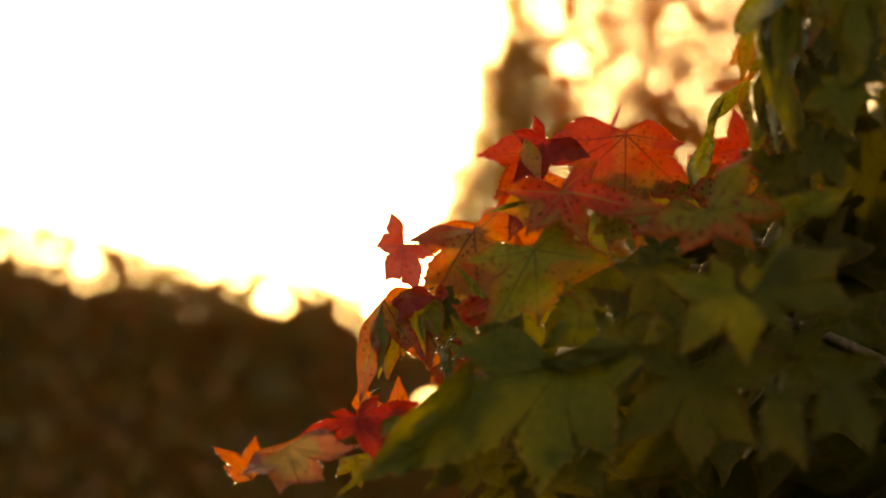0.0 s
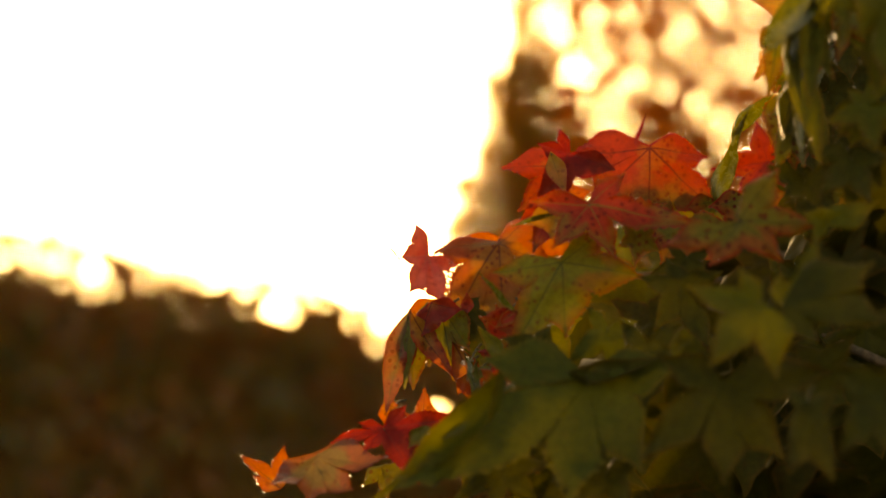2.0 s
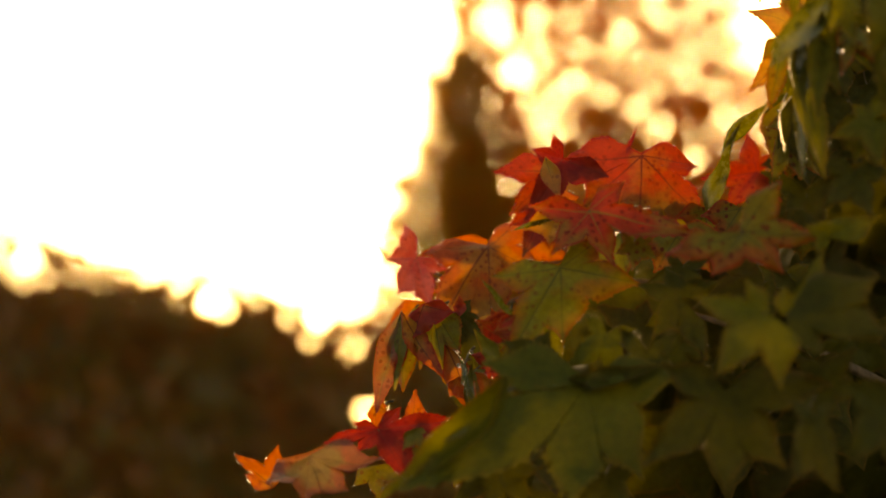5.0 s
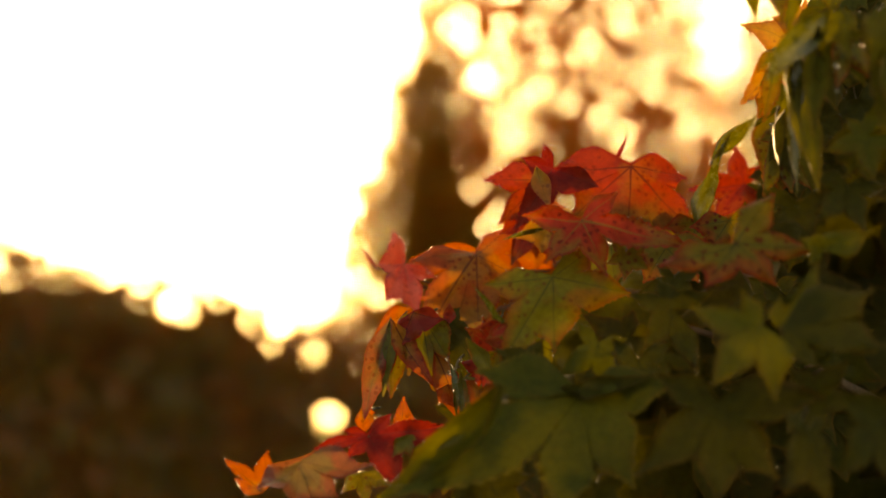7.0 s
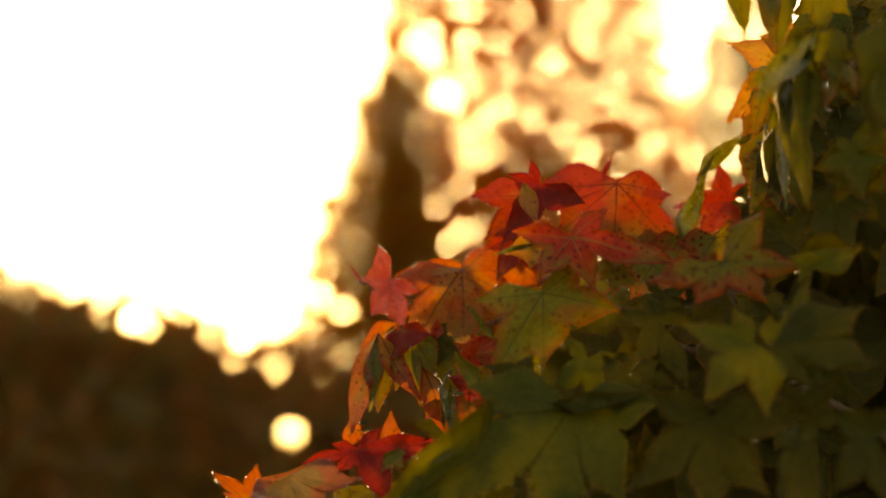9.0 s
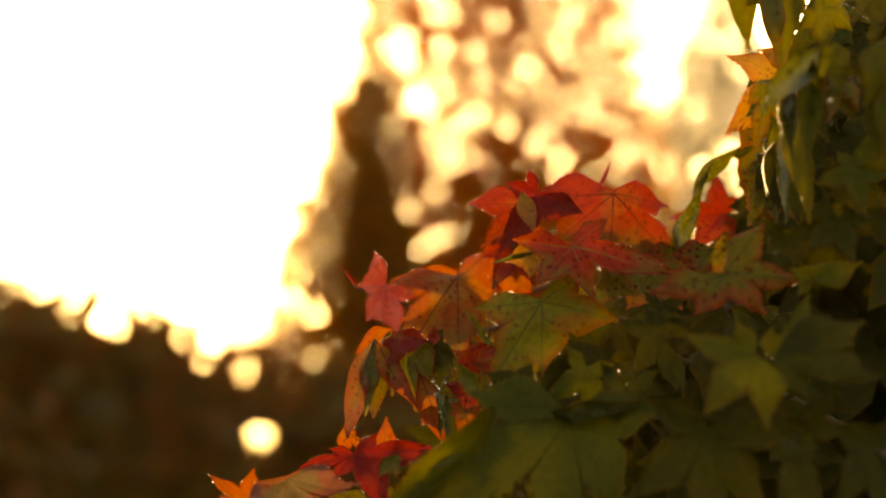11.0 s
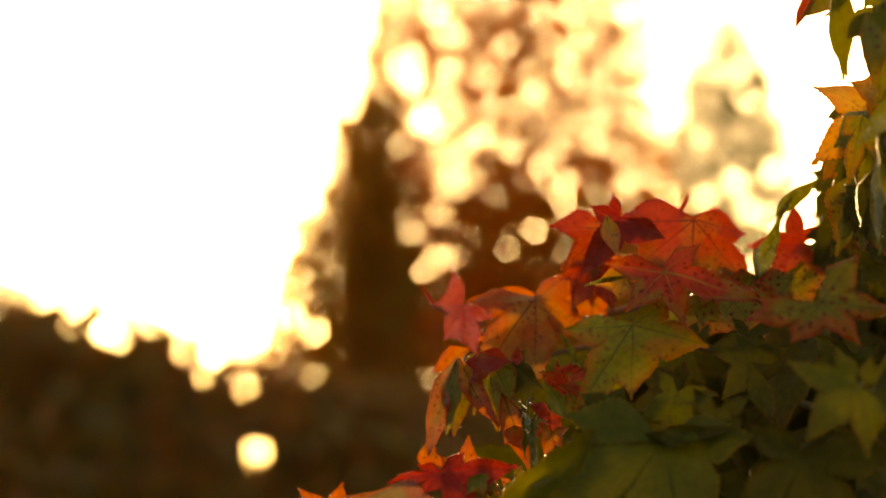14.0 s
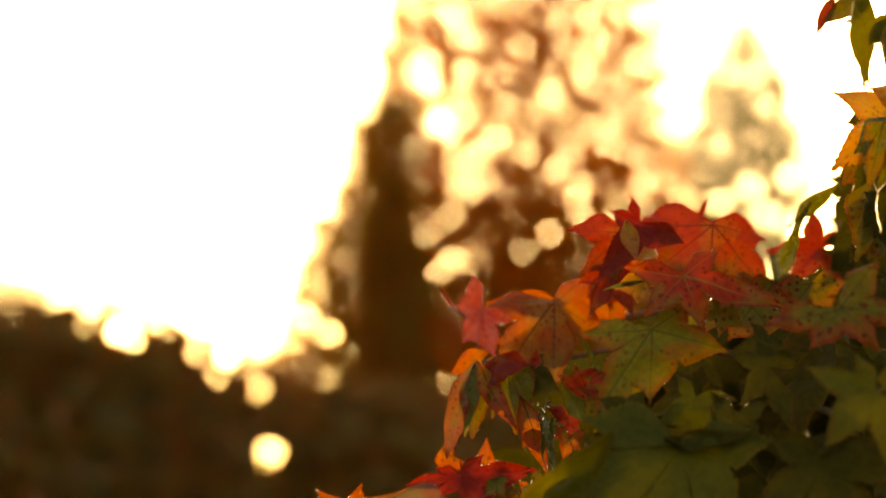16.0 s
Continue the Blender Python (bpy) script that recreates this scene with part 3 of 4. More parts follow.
leaf('dark_red', (-0.030, 0.035, 1.512), (-20, 0), ((-167, 29), (165, 14), (45, 17), (9, 41), (-59, 36), (-130, 17)), -0.1, 0.14, bay=0.46, dew=13)
leaf('yellow_green', (-0.010, 0.065, 1.513), (-10, 10), ((-43, 19), (-91, 28), (-116, 23)), 0.1, 0.04, dew=9)
leaf('orange', (-0.085, 0.036, 1.483), (0, -10), ((139, 26), (79, 22), (156, 16)), 0.05, 0.04, dew=9)
leaf('pale_red', (-0.064, 0.024, 1.497), (-35, 5), ((-133, 32), (-95, 35), (-56, 34), (-15, 38)), 0.3, 0.2, dew=9)
leaf('yellow_green', (-0.035, 0.077, 1.492), (-20, 0), ((-133, 15), (-80, 19), (-24, 17)), 0.1, 0.04, dew=9)
leaf('yellow_green', (0.013, 0.057, 1.495), (0, 0), ((-107, 15), (-45, 8), (-50, 23)), 0.1, 0.04, dew=9)
leaf('orange', (0.010, 0.076, 1.507), (0, 0), ((146, 8), (-102, 22), (-70, 19)), 0.1, 0.04, dew=9)
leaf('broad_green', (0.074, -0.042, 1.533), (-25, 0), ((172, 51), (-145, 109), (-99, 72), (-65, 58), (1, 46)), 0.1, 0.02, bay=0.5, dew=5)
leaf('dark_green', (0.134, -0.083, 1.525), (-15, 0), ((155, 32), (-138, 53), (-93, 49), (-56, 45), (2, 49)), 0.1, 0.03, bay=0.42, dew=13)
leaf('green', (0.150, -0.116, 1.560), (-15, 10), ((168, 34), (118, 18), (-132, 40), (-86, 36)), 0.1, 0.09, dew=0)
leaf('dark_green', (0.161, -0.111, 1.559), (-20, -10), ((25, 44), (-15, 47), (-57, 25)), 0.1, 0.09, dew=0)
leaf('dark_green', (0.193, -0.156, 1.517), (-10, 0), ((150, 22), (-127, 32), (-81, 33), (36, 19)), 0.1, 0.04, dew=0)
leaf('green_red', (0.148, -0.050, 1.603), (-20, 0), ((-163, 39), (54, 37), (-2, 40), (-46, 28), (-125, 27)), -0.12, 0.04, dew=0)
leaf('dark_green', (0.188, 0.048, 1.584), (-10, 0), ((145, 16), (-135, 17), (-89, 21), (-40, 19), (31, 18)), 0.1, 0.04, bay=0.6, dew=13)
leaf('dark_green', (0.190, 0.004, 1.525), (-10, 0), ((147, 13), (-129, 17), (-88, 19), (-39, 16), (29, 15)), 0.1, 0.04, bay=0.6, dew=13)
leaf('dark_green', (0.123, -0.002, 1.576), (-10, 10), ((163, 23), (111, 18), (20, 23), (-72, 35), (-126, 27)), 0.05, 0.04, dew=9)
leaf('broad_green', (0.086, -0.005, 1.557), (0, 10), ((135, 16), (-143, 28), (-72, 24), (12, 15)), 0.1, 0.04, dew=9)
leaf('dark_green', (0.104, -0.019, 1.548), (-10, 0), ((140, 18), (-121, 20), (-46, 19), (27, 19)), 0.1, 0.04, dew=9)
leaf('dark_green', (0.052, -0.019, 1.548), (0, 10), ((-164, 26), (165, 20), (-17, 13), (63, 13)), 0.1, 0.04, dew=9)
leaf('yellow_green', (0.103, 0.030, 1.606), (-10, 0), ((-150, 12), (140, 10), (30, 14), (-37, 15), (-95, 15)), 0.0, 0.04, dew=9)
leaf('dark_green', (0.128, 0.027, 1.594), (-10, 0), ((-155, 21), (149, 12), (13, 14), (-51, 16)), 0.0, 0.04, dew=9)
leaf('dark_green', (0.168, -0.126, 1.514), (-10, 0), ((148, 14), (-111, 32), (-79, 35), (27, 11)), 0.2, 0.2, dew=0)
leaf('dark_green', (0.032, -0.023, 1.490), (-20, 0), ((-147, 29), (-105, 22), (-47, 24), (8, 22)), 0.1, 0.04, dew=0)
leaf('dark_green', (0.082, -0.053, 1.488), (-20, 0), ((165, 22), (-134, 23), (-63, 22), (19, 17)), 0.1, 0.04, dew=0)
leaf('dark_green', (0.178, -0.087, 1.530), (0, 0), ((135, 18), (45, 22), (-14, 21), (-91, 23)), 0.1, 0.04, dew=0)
leaf('wet_green', (0.155, 0.143, 1.634), (0, 30), ((71, 58),), 0.2, 0.14, 0.11)
leaf('wet_green', (0.165, 0.149, 1.675), (10, 20), ((47, 36),), 0.2, 0.14, 0.15)
leaf('red', (0.189, 0.190, 1.665), (-10, 0), ((-174, 34), (-130, 31), (102, 26), (48, 17), (-55, 24)), 0.0, 0.04, dew=9)
leaf('wet_green', (0.186, -0.050, 1.704), (0, -20), ((-134, 31),), 0.3, 0.14, 0.16)
leaf('wet_green', (0.179, -0.051, 1.696), (0, 20), ((-97, 41),), 0.2, 0.14, 0.12)
leaf('green', (0.179, -0.055, 1.696), (0, 30), ((-92, 72),), 0.2, 0.14, 0.14)
leaf('yellow_green', (0.180, -0.060, 1.698), (0, 30), ((-69, 34),), 0.2, 0.14, 0.16)
leaf('dark_green', (0.178, -0.012, 1.673), (0, 20), ((-104, 29),), 0.2, 0.14, 0.12)
leaf('yellow_green', (0.188, 0.048, 1.673), (-5, 0), ((-108, 37), (-84, 34), (-65, 38), (-161, 14)), 0.1, 0.04, dew=9)
leaf('green', (0.189, 0.025, 1.700), (0, -10), ((154, 14), (-121, 24), (-99, 29), (-53, 19)), 0.1, 0.04, dew=9)
leaf('green', (0.209, -0.060, 1.654), (-15, 0), ((-154, 23), (137, 12), (60, 25), (-85, 25), (-19, 19)), 0.1, 0.04, dew=0)
leaf('dark_green', (0.201, -0.058, 1.630), (-10, 0), ((163, 19), (-131, 26), (-74, 25), (0, 19)), 0.1, 0.04, dew=0)
leaf('dark_green', (0.183, -0.027, 1.624), (-10, 10), ((161, 21), (-143, 17), (-69, 17), (25, 18)), 0.1, 0.04, dew=9)
leaf('green', (0.187, -0.064, 1.599), (0, 10), ((21, 27), (-131, 11), (158, 13)), 0.2, 0.3, dew=0)
leaf('green', (0.198, -0.046, 1.706), (20, 0), ((-149, 11), (-103, 20), (-59, 29), (0, 15)), 0.2, 0.04, dew=0)
leaf('green', (0.198, -0.066, 1.713), (0, 0), ((-120, 22), (-85, 25), (-59, 13)), 0.2, 0.2, dew=0)
leaf('green', (0.206, -0.115, 1.701), (0, -10), ((-111, 22), (-91, 57), (-75, 35)), 0.2, 0.25, dew=0)
leaf('yellow_green', (0.204, -0.045, 1.703), (0, 10), ((-128, 14), (-63, 21), (-104, 26)), 0.2, 0.2, dew=0)
leaf('red', (0.200, 0.006, 1.697), (0, 0), ((-121, 26),), 0.1, 0.04, 0.2)
leaf('green', (0.160, -0.016, 1.774), (0, 20), ((-84, 54),), 0.1, 0.12, 0.15)
leaf('red_orange', (0.152, 0.005, 1.774), (0, 10), ((-116, 27),), 0.1, 0.2, 0.13)
leaf('yellow_green', (0.166, 0.004, 1.775), (0, 10), ((-141, 29),), 0.1, 0.04, 0.2)
leaf('green', (0.185, -0.005, 1.763), (0, -20), ((-135, 24), (-91, 45), (-62, 26)), 0.2, 0.2, dew=0)
leaf('green', (0.178, -0.026, 1.768), (0, -20), ((-82, 18), (-120, 13)), 0.2, 0.04, dew=0)
leaf('yellow', (0.200, 0.049, 1.731), (0, 0), ((163, 18), (108, 16), (-89, 22)), 0.1, 0.04, dew=0)
leaf('green_orange', (0.177, -0.008, 1.705), (0, 10), ((-137, 17), (-105, 39), (-76, 22)), 0.1, 0.2, dew=0)
leaf('red_orange', (0.062, 0.182, 1.644), (-15, 0), ((-150, 25), (-114, 34), (-67, 33), (-14, 22)), -0.1, 0.04, dew=9)
leaf('green_orange', (0.102, 0.114, 1.624), (-15, 0), ((165, 26), (-138, 30), (-86, 30), (-26, 31), (25, 25)), -0.1, 0.04, bay=0.6, dew=13)
leaf('green_red', (0.131, 0.095, 1.616), (-15, 0), ((163, 23), (-123, 24), (-48, 27), (7, 28)), -0.1, 0.04, bay=0.6, dew=13)
leaf('green_red', (0.170, 0.123, 1.635), (-10, 0), ((-171, 23), (-124, 24), (-59, 23), (9, 23)), -0.1, 0.04, bay=0.6, dew=13)
leaf('green', (0.053, 0.080, 1.565), (-10, 0), ((-163, 22), (-110, 27), (-55, 26), (9, 22)), -0.1, 0.04, bay=0.6, dew=13)
leaf('dark_green', (0.200, 0.090, 1.659), (-10, 0), ((-153, 21), (-106, 27), (-53, 24), (10, 19)), 0.1, 0.04, bay=0.6, dew=13)
leaf('dark_green', (0.212, 0.087, 1.687), (-10, 0), ((-129, 21), (-85, 23), (-28, 21), (45, 19)), 0.1, 0.04, bay=0.6, dew=13)
leaf('dark_green', (0.221, 0.084, 1.715), (-10, 0), ((-129, 21), (-86, 26), (-29, 21), (38, 16)), 0.1, 0.04, bay=0.6, dew=13)
leaf('dark_green', (0.227, 0.081, 1.746), (-10, 0), ((-140, 21), (-99, 30), (-49, 27), (17, 23)), 0.1, 0.04, bay=0.6, dew=13)
leaf('dark_green', (0.244, 0.100, 1.757), (-10, 0), ((-134, 19), (-93, 27), (-43, 25), (17, 24)), 0.1, 0.04, bay=0.6, dew=13)
leaf('dark_green', (0.254, 0.103, 1.729), (-10, 10), ((-142, 23), (-95, 27), (-41, 25), (28, 24)), 0.1, 0.04, bay=0.6, dew=13)
leaf('dark_green', (0.238, 0.118, 1.781), (-10, -10), ((-134, 19), (-85, 28), (-31, 22)), 0.1, 0.04, bay=0.6, dew=13)
leaf('dark_green', (0.267, 0.117, 1.791), (-10, 0), ((-145, 25), (-99, 32), (-44, 25)), 0.1, 0.04, bay=0.6, dew=13)
leaf('dark_green', (0.239, 0.096, 1.699), (-10, 0), ((-141, 21), (-93, 27), (-43, 24), (28, 22)), 0.1, 0.04, bay=0.6, dew=13)
leaf('green', (0.151, -0.044, 1.756), (0, 15), ((-82, 44),), 0.1, 0.12, 0.13)
leaf('green', (0.174, -0.035, 1.753), (0, 10), ((-136, 24),), 0.1, 0.12, 0.2)
leaf('green', (0.177, -0.045, 1.757), (0, -10), ((-91, 51),), 0.1, 0.14, 0.2)
leaf('yellow_green', (0.167, -0.054, 1.748), (0, 10), ((-84, 41),), 0.1, 0.14, 0.16)
leaf('wet_green', (0.188, -0.070, 1.710), (0, 20), ((-136, 51),), 0.2, 0.14, 0.15)
leaf('green', (0.184, -0.079, 1.701), (0, -10), ((-94, 54),), 0.2, 0.14, 0.12)
leaf('green', (0.184, -0.078, 1.690), (0, 10), ((-79, 29),), 0.2, 0.14, 0.16)
leaf('green', (0.201, -0.025, 1.747), (-5, 0), ((168, 12), (-125, 23), (-91, 30), (-50, 23), (14, 15)), 0.1, 0.04, bay=0.55, dew=13)
leaf('dark_green', (0.186, 0.075, 1.592), (-5, 0), ((158, 15), (-124, 20), (-86, 22), (-40, 18), (26, 16)), 0.1, 0.04, bay=0.65, dew=13)
leaf('dark_green', (0.215, 0.017, 1.730), (-5, 0), ((-177, 15), (-122, 23), (-84, 25), (-33, 21)), 0.1, 0.04, bay=0.6, dew=13)
leaf('red_orange', (0.029, 0.077, 1.548), (0, -15), ((159, 13), (-117, 15), (-66, 17), (6, 13)), 0.1, 0.04, bay=0.45, dew=13)
leaf('orange', (0.033, 0.219, 1.625), (0, 0), ((-176, 46),), -0.1, 0.06, 0.17)
leaf('dark_green', (0.189, 0.045, 1.675), (-5, 0), ((162, 9), (-116, 21), (-84, 28), (-44, 17), (21, 10)), 0.1, 0.04, bay=0.65, dew=13)
leaf('broad_green', (0.070, -0.040, 1.532), (-35, 0), ((166, 47),), 0.1, 0.08, 0.2)
leaf('dark_green', (0.067, -0.041, 1.533), (-35, 0), ((3, 43),), 0.1, 0.08, 0.16)
leaf('wet_green', (0.013, 0.071, 1.549), (0, 20), ((-86, 29),), 0.1, 0.12, 0.08)
leaf('pale_green', (0.025, 0.062, 1.543), (0, -20), ((-150, 14),), 0.1, 0.12, 0.22)
leaf('orange', (0.063, 0.228, 1.633), (0, 0), ((156, 21), (-135, 22), (-51, 22), (22, 19)), -0.1, 0.04, bay=0.62, dew=13)
leaf('dark_green', (0.211, 0.120, 1.715), (-5, 0), ((160, 13), (-118, 24), (-87, 27), (-48, 22), (19, 12)), 0.1, 0.04, bay=0.65, dew=13)
leaf('dark_green', (0.238, 0.119, 1.716), (-5, 0), ((161, 14), (-116, 23), (-84, 27), (-39, 25), (14, 17)), 0.1, 0.04, bay=0.65, dew=13)
leaf('dark_green', (0.241, 0.103, 1.759), (-5, 0), ((165, 17), (-119, 24), (-91, 25), (-45, 23), (14, 17)), 0.1, 0.04, bay=0.65, dew=13)
leaf('dark_green', (0.219, 0.107, 1.739), (-5, 0), ((168, 13), (-120, 20), (-90, 25), (-51, 21), (15, 15)), 0.1, 0.04, bay=0.65, dew=13)
leaf('dark_green', (0.202, 0.086, 1.663), (-5, 0), ((154, 14), (-126, 17), (-90, 23), (-44, 18), (29, 15)), 0.1, 0.04, bay=0.65, dew=13)
leaf('yellow_green', (0.040, 0.042, 1.545), (-10, 0), ((153, 13), (102, 14), (22, 16), (-4, 21)), 0.1, 0.04, bay=0.6, dew=13)
leaf('orange', (0.028, 0.053, 1.536), (0, 10), ((145, 10), (-101, 15), (-48, 10), (19, 10)), 0.1, 0.04, bay=0.5, dew=13)
leaf('red', (0.043, 0.045, 1.560), (0, -10), ((173, 15),), 0.1, 0.12, 0.16)
leaf('yellow_green', (-0.010, 0.056, 1.507), (-5, 0), ((-111, 16), (-67, 19), (-12, 14)), 0.1, 0.04, bay=0.5, dew=13)
leaf('dark_green', (0.233, 0.155, 1.678), (-5, 0), ((158, 14), (-125, 20), (-91, 23), (-50, 20), (24, 16)), 0.1, 0.04, bay=0.65, dew=13)
leaf('dark_green', (0.209, 0.147, 1.640), (-5, 0), ((157, 14), (-125, 20), (-90, 23), (-49, 20), (17, 15)), 0.1, 0.04, bay=0.65, dew=13)
leaf('pink', (-0.015, 0.205, 1.618), (-12, 12), ((112, 21), (-173, 19), (-118, 30), (-81, 35), (-30, 21)), 0.28, 0.2, bay=0.62, dew=9)
leaf('dark_red', (-0.031, 0.207, 1.614), (-5, -15), ((127, 20),), 0.2, 0.2, 0.05)
leaf('orange_green', (0.030, 0.222, 1.623), (-12, 0), ((-119, 45), (-145, 45), (-81, 39), (-147, 19)), 0.0, 0.04, bay=0.7, dew=5)
leaf('pale_red', (-0.022, 0.125, 1.577), (-4, 14), ((-106, 59),), 0.18, 0.2, 0.16, dew=5)
leaf('yellow_green', (-0.021, 0.130, 1.575), (-4, -10), ((-88, 42),), 0.15, 0.15, 0.24, dew=3)
leaf('pale_green', (-0.022, 0.120, 1.576), (2, -25), ((-93, 42),), 0.15, 0.2, 0.16)
leaf('orange', (-0.037, 0.128, 1.528), (-5, 10), ((-86, 15), (-37, 21), (-19, 8)), 0.05, 0.1, bay=0.6)
leaf('orange', (-0.020, 0.110, 1.576), (0, 18), ((-60, 43),), 0.25, 0.22, 0.17, dew=5)
leaf('orange', (0.005, 0.100, 1.557), (0, -12), ((-67, 45),), 0.15, 0.2, 0.17, dew=5)
leaf('green_orange', (-0.004, 0.118, 1.581), (-8, 6), ((-102, 37), (-81, 45), (-60, 32), (-135, 21)), 0.05, 0.08, bay=0.6, dew=9)
leaf('red_orange', (-0.008, 0.112, 1.581), (-6, -8), ((-112, 22), (-13, 18)), 0.1, 0.1, bay=0.6, dew=5)
leaf('red', (0.012, 0.105, 1.575), (0, 10), ((91, 11),), 0.1, 0.1, 0.34)
leaf('dark_green', (0.010, 0.125, 1.578), (-8, 0), ((-102, 34), (-73, 37), (-39, 24), (42, 11)), 0.05, 0.08, bay=0.66)
leaf('wet_green', (0.018, 0.050, 1.545), (0, 25), ((-90, 37),), 0.1, 0.3, 0.07, dew=6)
leaf('wet_green', (0.013, 0.048, 1.549), (0, -30), ((-72, 22),), 0.2, 0.3, 0.08, dew=5)
leaf('pale_green', (0.028, 0.045, 1.526), (0, 20), ((-116, 21),), 0.2, 0.3, 0.14, dew=6)
leaf('yellow_green', (0.010, 0.055, 1.510), (0, 10), ((67, 9), (-48, 12), (-121, 12)), 0.1, 0.15, bay=0.6, dew=6)
leaf('yellow', (0.061, 0.118, 1.664), (0, 10), ((-73, 25),), 0.05, 0.06, 0.24)
leaf('yellow', (0.063, 0.040, 1.621), (-8, 12), ((-158, 19), (-107, 16)), 0.1, 0.1, bay=0.7)
leaf('wet_green', (0.062, 0.036, 1.620), (25, 10), ((-169, 25),), 0.3, 0.25, 0.07, dew=4)
leaf('yellow', (0.207, 0.100, 1.731), (-4, 8), ((160, 36), (-135, 50), (81, 27), (-11, 23)), 0.05, 0.06, bay=0.46, dew=9)
leaf('dark_green', (0.213, 0.200, 1.707), (-8, 0), ((-163, 20), (-119, 30), (-92, 33), (-52, 28), (5, 20)), 0.05, 0.06, bay=0.66)
leaf('dark_green', (0.209, 0.190, 1.674), (-8, 0), ((-163, 19), (-119, 29), (-92, 32), (-52, 27), (5, 19)), 0.05, 0.06, bay=0.66)
leaf('dark_green', (0.212, 0.170, 1.640), (-8, 0), ((-166, 19), (-121, 28), (-92, 31), (-52, 26), (6, 19)), 0.05, 0.06, bay=0.66)
leaf('dark_green', (0.201, 0.215, 1.667), (-8, 0), ((-163, 20), (-120, 29), (-92, 33), (-52, 28), (5, 19)), 0.05, 0.06, bay=0.66)
leaf('dark_green', (0.225, 0.200, 1.693), (-8, 0), ((-163, 20), (-120, 30), (-92, 33), (-53, 28), (5, 20)), 0.05, 0.06, bay=0.66)
leaf('green_red', (0.154, 0.150, 1.638), (-8, 0), ((-165, 19), (-120, 27), (-91, 30), (-51, 26), (4, 18)), 0.05, 0.06, bay=0.66)
leaf('green_red', (0.130, 0.170, 1.640), (-8, 0), ((-166, 19), (-121, 27), (-92, 31), (-51, 26), (6, 18)), 0.05, 0.06, bay=0.66)
leaf('orange_green', (0.102, 0.200, 1.651), (-8, 0), ((-163, 20), (-120, 29), (-91, 32), (-52, 27), (5, 19)), 0.05, 0.06, bay=0.66)
leaf('orange_green', (0.065, 0.225, 1.654), (-8, 0), ((-164, 20), (-118, 29), (-90, 32), (-52, 28), (5, 20)), 0.05, 0.06, bay=0.66)
leaf('dark_green', (0.221, 0.150, 1.715), (-8, 0), ((-153, 15), (-112, 28), (-91, 32), (-52, 26), (8, 18)), 0.05, 0.06, bay=0.66)
leaf('dark_green', (0.222, 0.140, 1.682), (-8, 0), ((-157, 14), (-113, 26), (-91, 31), (-49, 26), (10, 19)), 0.05, 0.06, bay=0.66)
leaf('dark_green', (0.210, 0.160, 1.678), (-8, 0), ((-153, 14), (-112, 27), (-89, 31), (-50, 26), (7, 19)), 0.05, 0.06, bay=0.66)
leaf('dark_green', (0.237, 0.150, 1.733), (-8, 0), ((-153, 15), (-112, 28), (-91, 32), (-50, 27), (9, 19)), 0.05, 0.06, bay=0.66)
leaf('dark_green', (0.236, 0.130, 1.698), (-8, 0), ((-156, 14), (-113, 26), (-91, 30), (-50, 25), (11, 19)), 0.05, 0.06, bay=0.66)
leaf('dark_green', (0.204, 0.160, 1.720), (-8, 0), ((-157, 14), (-115, 27), (-92, 31), (-54, 26), (6, 18)), 0.05, 0.06, bay=0.66)
leaf('dark_green', (0.209, 0.160, 1.744), (-8, 0), ((-157, 14), (-114, 27), (-93, 32), (-53, 26), (6, 19)), 0.05, 0.06, bay=0.66)
leaf('yellow_green', (0.191, 0.060, 1.687), (-3, 8), ((-108, 41), (-95, 48), (-78, 34)), 0.08, 0.12, bay=0.72, dew=5)
leaf('wet_green', (0.202, 0.080, 1.725), (0, 15), ((-136, 32), (-105, 46), (-88, 40)), 0.12, 0.15, bay=0.7, dew=14)
leaf('green_red', (0.202, 0.130, 1.723), (-3, 0), ((-117, 34), (-96, 51), (-72, 39)), 0.05, 0.1, bay=0.75)
leaf('green', (0.210, -0.130, 1.703), (0, 5), ((-95, 56), (-114, 35), (-79, 32)), 0.12, 0.22, bay=0.6)
leaf('green', (0.210, -0.050, 1.657), (-8, 8), ((-153, 23), (-114, 25), (-90, 27), (-52, 19), (149, 11)), 0.08, 0.1, bay=0.72)
leaf('green', (0.206, 0.020, 1.733), (0, 12), ((-138, 25), (-113, 29)), 0.1, 0.2, bay=0.6, dew=6)
leaf('broad_green', (0.215, 0.000, 1.721), (-6, -12), ((-131, 24), (-108, 29), (102, 10)), 0.1, 0.15, bay=0.7, dew=5)
leaf('wet_green', (0.193, -0.020, 1.714), (0, 10), ((-99, 86),), 0.1, 0.3, 0.07, dew=8)
leaf('green', (0.194, 0.030, 1.676), (0, -10), ((-79, 43),), 0.1, 0.2, 0.14, dew=5)
leaf('wet_green', (0.191, -0.020, 1.602), (15, 0), ((21, 25),), 0.2, 0.3, 0.12, dew=4)
leaf('green', (0.159, -0.100, 1.560), (-10, 0), ((82, 14), (55, 35), (62, 12)), 0.1, 0.15, bay=0.6)
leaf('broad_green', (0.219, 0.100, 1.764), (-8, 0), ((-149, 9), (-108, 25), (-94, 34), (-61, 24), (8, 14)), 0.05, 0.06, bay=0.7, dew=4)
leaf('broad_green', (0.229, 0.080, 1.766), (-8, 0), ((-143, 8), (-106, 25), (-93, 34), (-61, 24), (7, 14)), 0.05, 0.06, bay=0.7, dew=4)
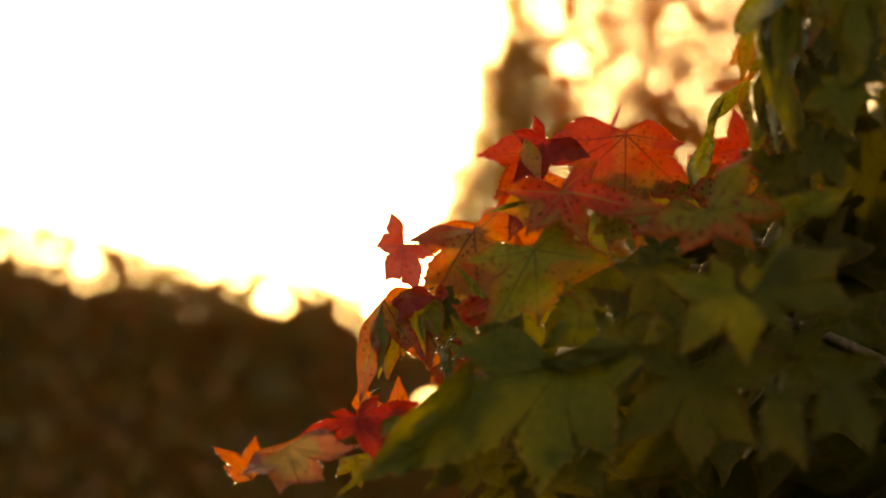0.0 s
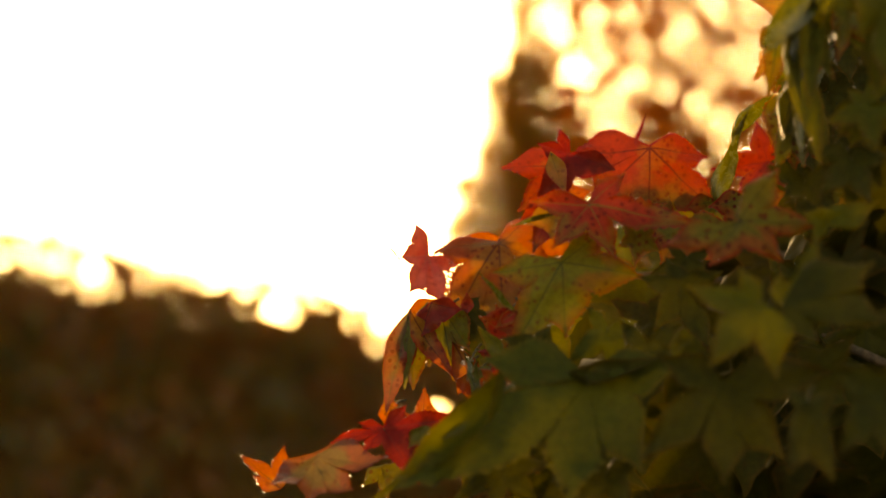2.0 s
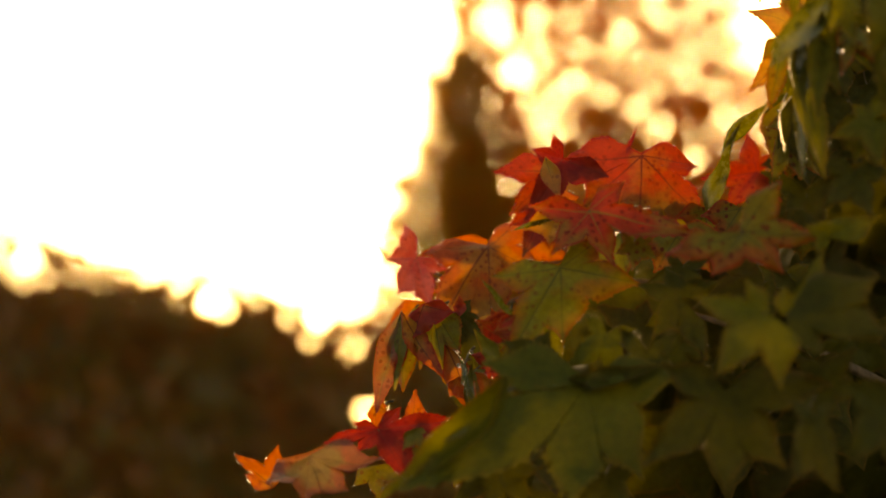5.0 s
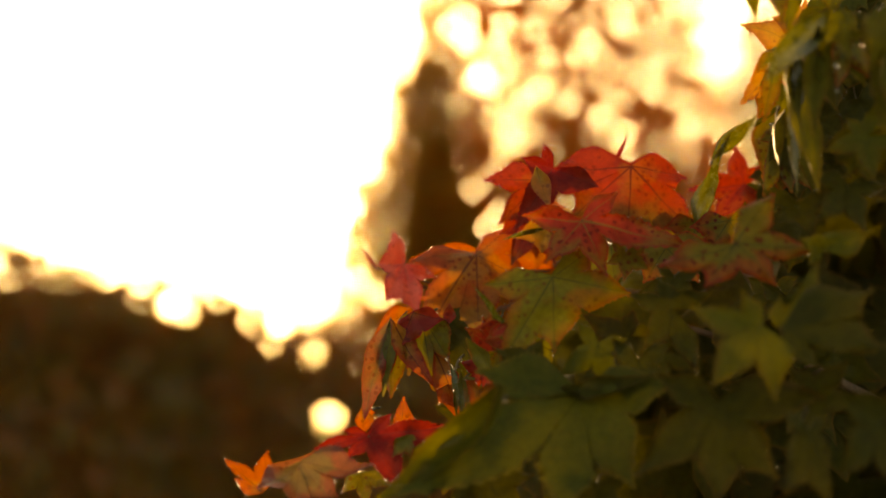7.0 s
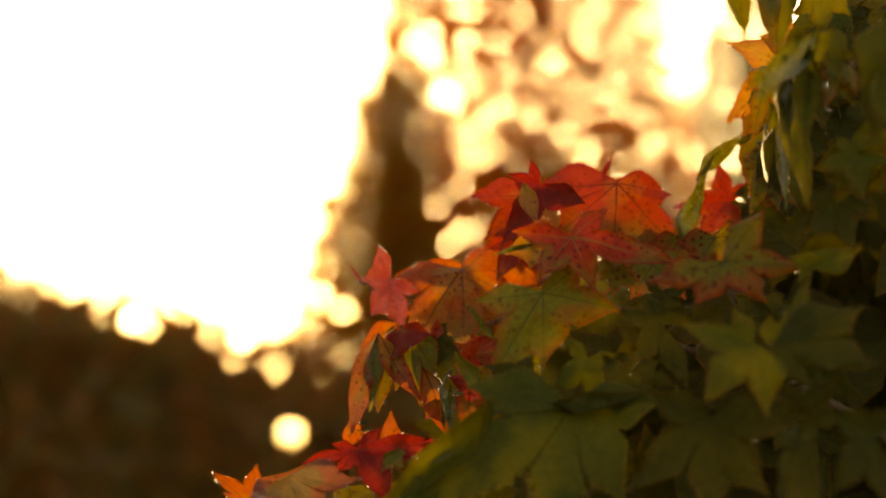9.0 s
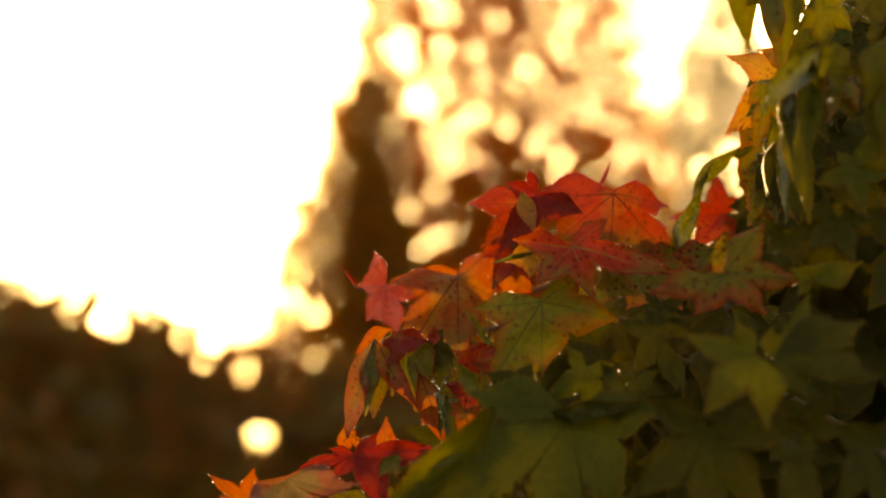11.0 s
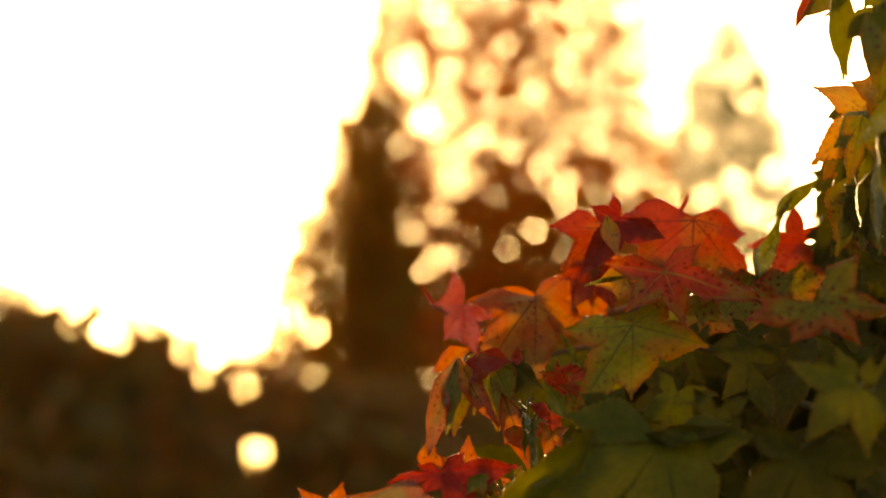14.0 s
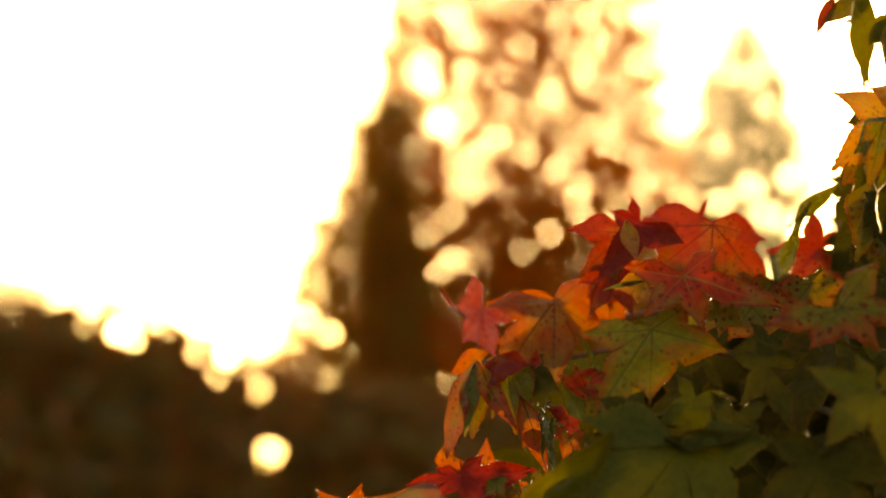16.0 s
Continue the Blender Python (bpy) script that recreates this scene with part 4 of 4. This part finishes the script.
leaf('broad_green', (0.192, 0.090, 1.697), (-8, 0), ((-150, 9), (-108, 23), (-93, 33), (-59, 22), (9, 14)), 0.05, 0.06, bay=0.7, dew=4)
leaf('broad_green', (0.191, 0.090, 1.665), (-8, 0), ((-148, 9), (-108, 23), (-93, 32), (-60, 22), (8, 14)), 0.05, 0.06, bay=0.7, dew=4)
leaf('green', (0.037, -0.075, 1.529), (-12, -28), ((-135, 84),), 0.14, 0.5, 0.1, dew=6)
leaf('pale_green', (0.018, -0.070, 1.512), (0, 20), ((-151, 17),), 0.2, 0.3, 0.12)
leaf('orange', (0.011, 0.090, 1.540), (0, 10), ((-49, 15), (-72, 14), (-118, 12)), 0.1, 0.1, bay=0.7, dew=4)
leaf('yellow_green', (-0.009, 0.030, 1.512), (-5, 0), ((-126, 14), (-83, 12), (-31, 5)), 0.1, 0.1, bay=0.7, dew=4)
leaf('wet_green', (0.029, -0.030, 1.527), (10, 0), ((13, 13),), 0.1, 0.3, 0.14, dew=6)

# ---- inner leaves, that fill the depth of the foliage ----
OUTLINE = [(0.023, 1.442), (0.029, 1.523), (0.04, 1.548), (0.055, 1.58), (0.08, 1.609), (0.125, 1.609), (0.16, 1.615), (0.189, 1.641), (0.211, 1.674), (0.219, 1.722), (0.226, 1.762), (0.234, 1.861), (0.249, 2.387), (1.782, 2.392), (1.552, 0.864), (0.025, 0.857)]


def inside(x, z):
    """Whether a place lies within the outline of the foliage mass."""
    hit = False
    for (xa, za), (xb, zb) in zip(OUTLINE, OUTLINE[1:] + OUTLINE[:1]):
        if (za > z) != (zb > z) and x < xa + (z - za) * (xb - xa) / (zb - za):
            hit = not hit
    return hit


pick = random.Random(5)
stock = []
# inner leaves take the darkened greens, which paint in the shade of the depth
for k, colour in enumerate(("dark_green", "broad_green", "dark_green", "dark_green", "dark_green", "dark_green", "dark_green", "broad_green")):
    size = 46
    star = [(90 + a + pick.uniform(-8, 8), size * s * pick.uniform(0.9, 1.1)) for a, s in ((-125, 0.7), (-65, 0.95), (0, 1.1), (65, 0.95), (125, 0.7))]
    bm = leaf_mesh(star, pick.uniform(-0.3, 0.3), 0.18, 200 + k, 6)
    mesh = bpy.data.meshes.new("leaf")
    bm.to_mesh(mesh)
    bm.free()
    for face in mesh.polygons:
        face.use_smooth = True
    mesh.materials.append(LEAF[colour])
    stock.append(mesh)
stock_far = []
for k in range(4):
    star = [(90 + a + pick.uniform(-8, 8), 52 * s * pick.uniform(0.9, 1.1)) for a, s in ((-125, 0.7), (-65, 0.95), (0, 1.1), (65, 0.95), (125, 0.7))]
    bm = leaf_mesh(star, pick.uniform(-0.3, 0.3), 0.18, 300 + k, 3, shares=(0.3, 0.7, 1.0))
    mesh = bpy.data.meshes.new("leaf")
    bm.to_mesh(mesh)
    bm.free()
    stock_far.append(mesh)
placed = 0
crowd = bmesh.new()
while placed < 300:
    x, z, y = pick.uniform(-0.1, 0.62), pick.uniform(1.15, 2.0), pick.uniform(0.16, 0.46)
    grow = (y + 1.0) / 1.12
    if not inside(x / grow, 1.5 + (z - 1.5) / grow):
        continue
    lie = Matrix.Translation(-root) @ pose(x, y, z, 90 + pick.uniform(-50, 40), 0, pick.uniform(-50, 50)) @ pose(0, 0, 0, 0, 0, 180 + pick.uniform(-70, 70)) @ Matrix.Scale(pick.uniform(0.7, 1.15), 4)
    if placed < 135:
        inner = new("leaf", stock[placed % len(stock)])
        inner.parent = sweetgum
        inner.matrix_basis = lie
    else:
        piece = stock[placed % len(stock)].copy()
        piece.transform(lie)
        crowd.from_mesh(piece)
        bpy.data.meshes.remove(piece)
    placed += 1

# ---- the crown round the trunk, behind those ----
added = 0
while added < 4200:
    x, y, z = pick.uniform(0.0, 1.7), pick.uniform(0.2, 1.4), pick.uniform(0.8, 2.5)
    if ((x - 0.80) / 0.85) ** 2 + ((y - 0.72) / 0.6) ** 2 + ((z - 1.62) / 0.85) ** 2 > 1 + 0.3 * noise.noise((x * 4, y * 4, z * 4)):
        continue
    grow = (y + 1.0) / 1.12
    if x < 0.9 and not inside(x / grow - 0.03, 1.5 + (z - 1.5) / grow - 0.01):
        continue
    turn = Matrix.Translation(-root) @ pose(x, y, z, 90 + pick.uniform(-50, 40), 0, pick.uniform(-50, 50)) @ pose(0, 0, 0, 0, 0, 180 + pick.uniform(-70, 70)) @ Matrix.Scale(pick.uniform(0.9, 1.4), 4)
    piece = stock_far[added % len(stock_far)].copy()
    piece.transform(turn)
    crowd.from_mesh(piece)
    bpy.data.meshes.remove(piece)
    added += 1
# all in the darkened green, so the crown's inner shade is partly colour
tagged(part("inner_leaves", crowd, LEAF["dark_green"], sweetgum, "inner green leaves darkened for shade"), kind="stuff")

# ---- water drops ----


def water_drop(place, radius):
    bm = bmesh.new()
    bmesh.ops.create_icosphere(bm, subdivisions=3, radius=radius)
    for v in bm.verts:
        v.co.y *= 0.7
        v.co.z *= 1.0 + 0.25 * (v.co.z < 0)
    drop = part("water_drop", bm, WATER)
    drop.location = place
    tagged(drop, "clear bead of dew clinging to a leaf", "water drop", "dew drops")


water_drop((0.0921, 0.0027, 1.6095), 0.0013)
water_drop((-0.0013, 0.1964, 1.6125), 0.0012)
water_drop((0.1723, -0.0689, 1.6983), 0.0015)
water_drop((0.0182, 0.0769, 1.5533), 0.0010)
water_drop((0.1923, -0.0775, 1.6844), 0.0013)
water_drop((0.1929, -0.0763, 1.6731), 0.0009)
water_drop((0.0106, 0.0578, 1.5528), 0.0009)
water_drop((0.0118, 0.0376, 1.5446), 0.0010)
water_drop((0.0139, 0.0386, 1.5359), 0.0008)
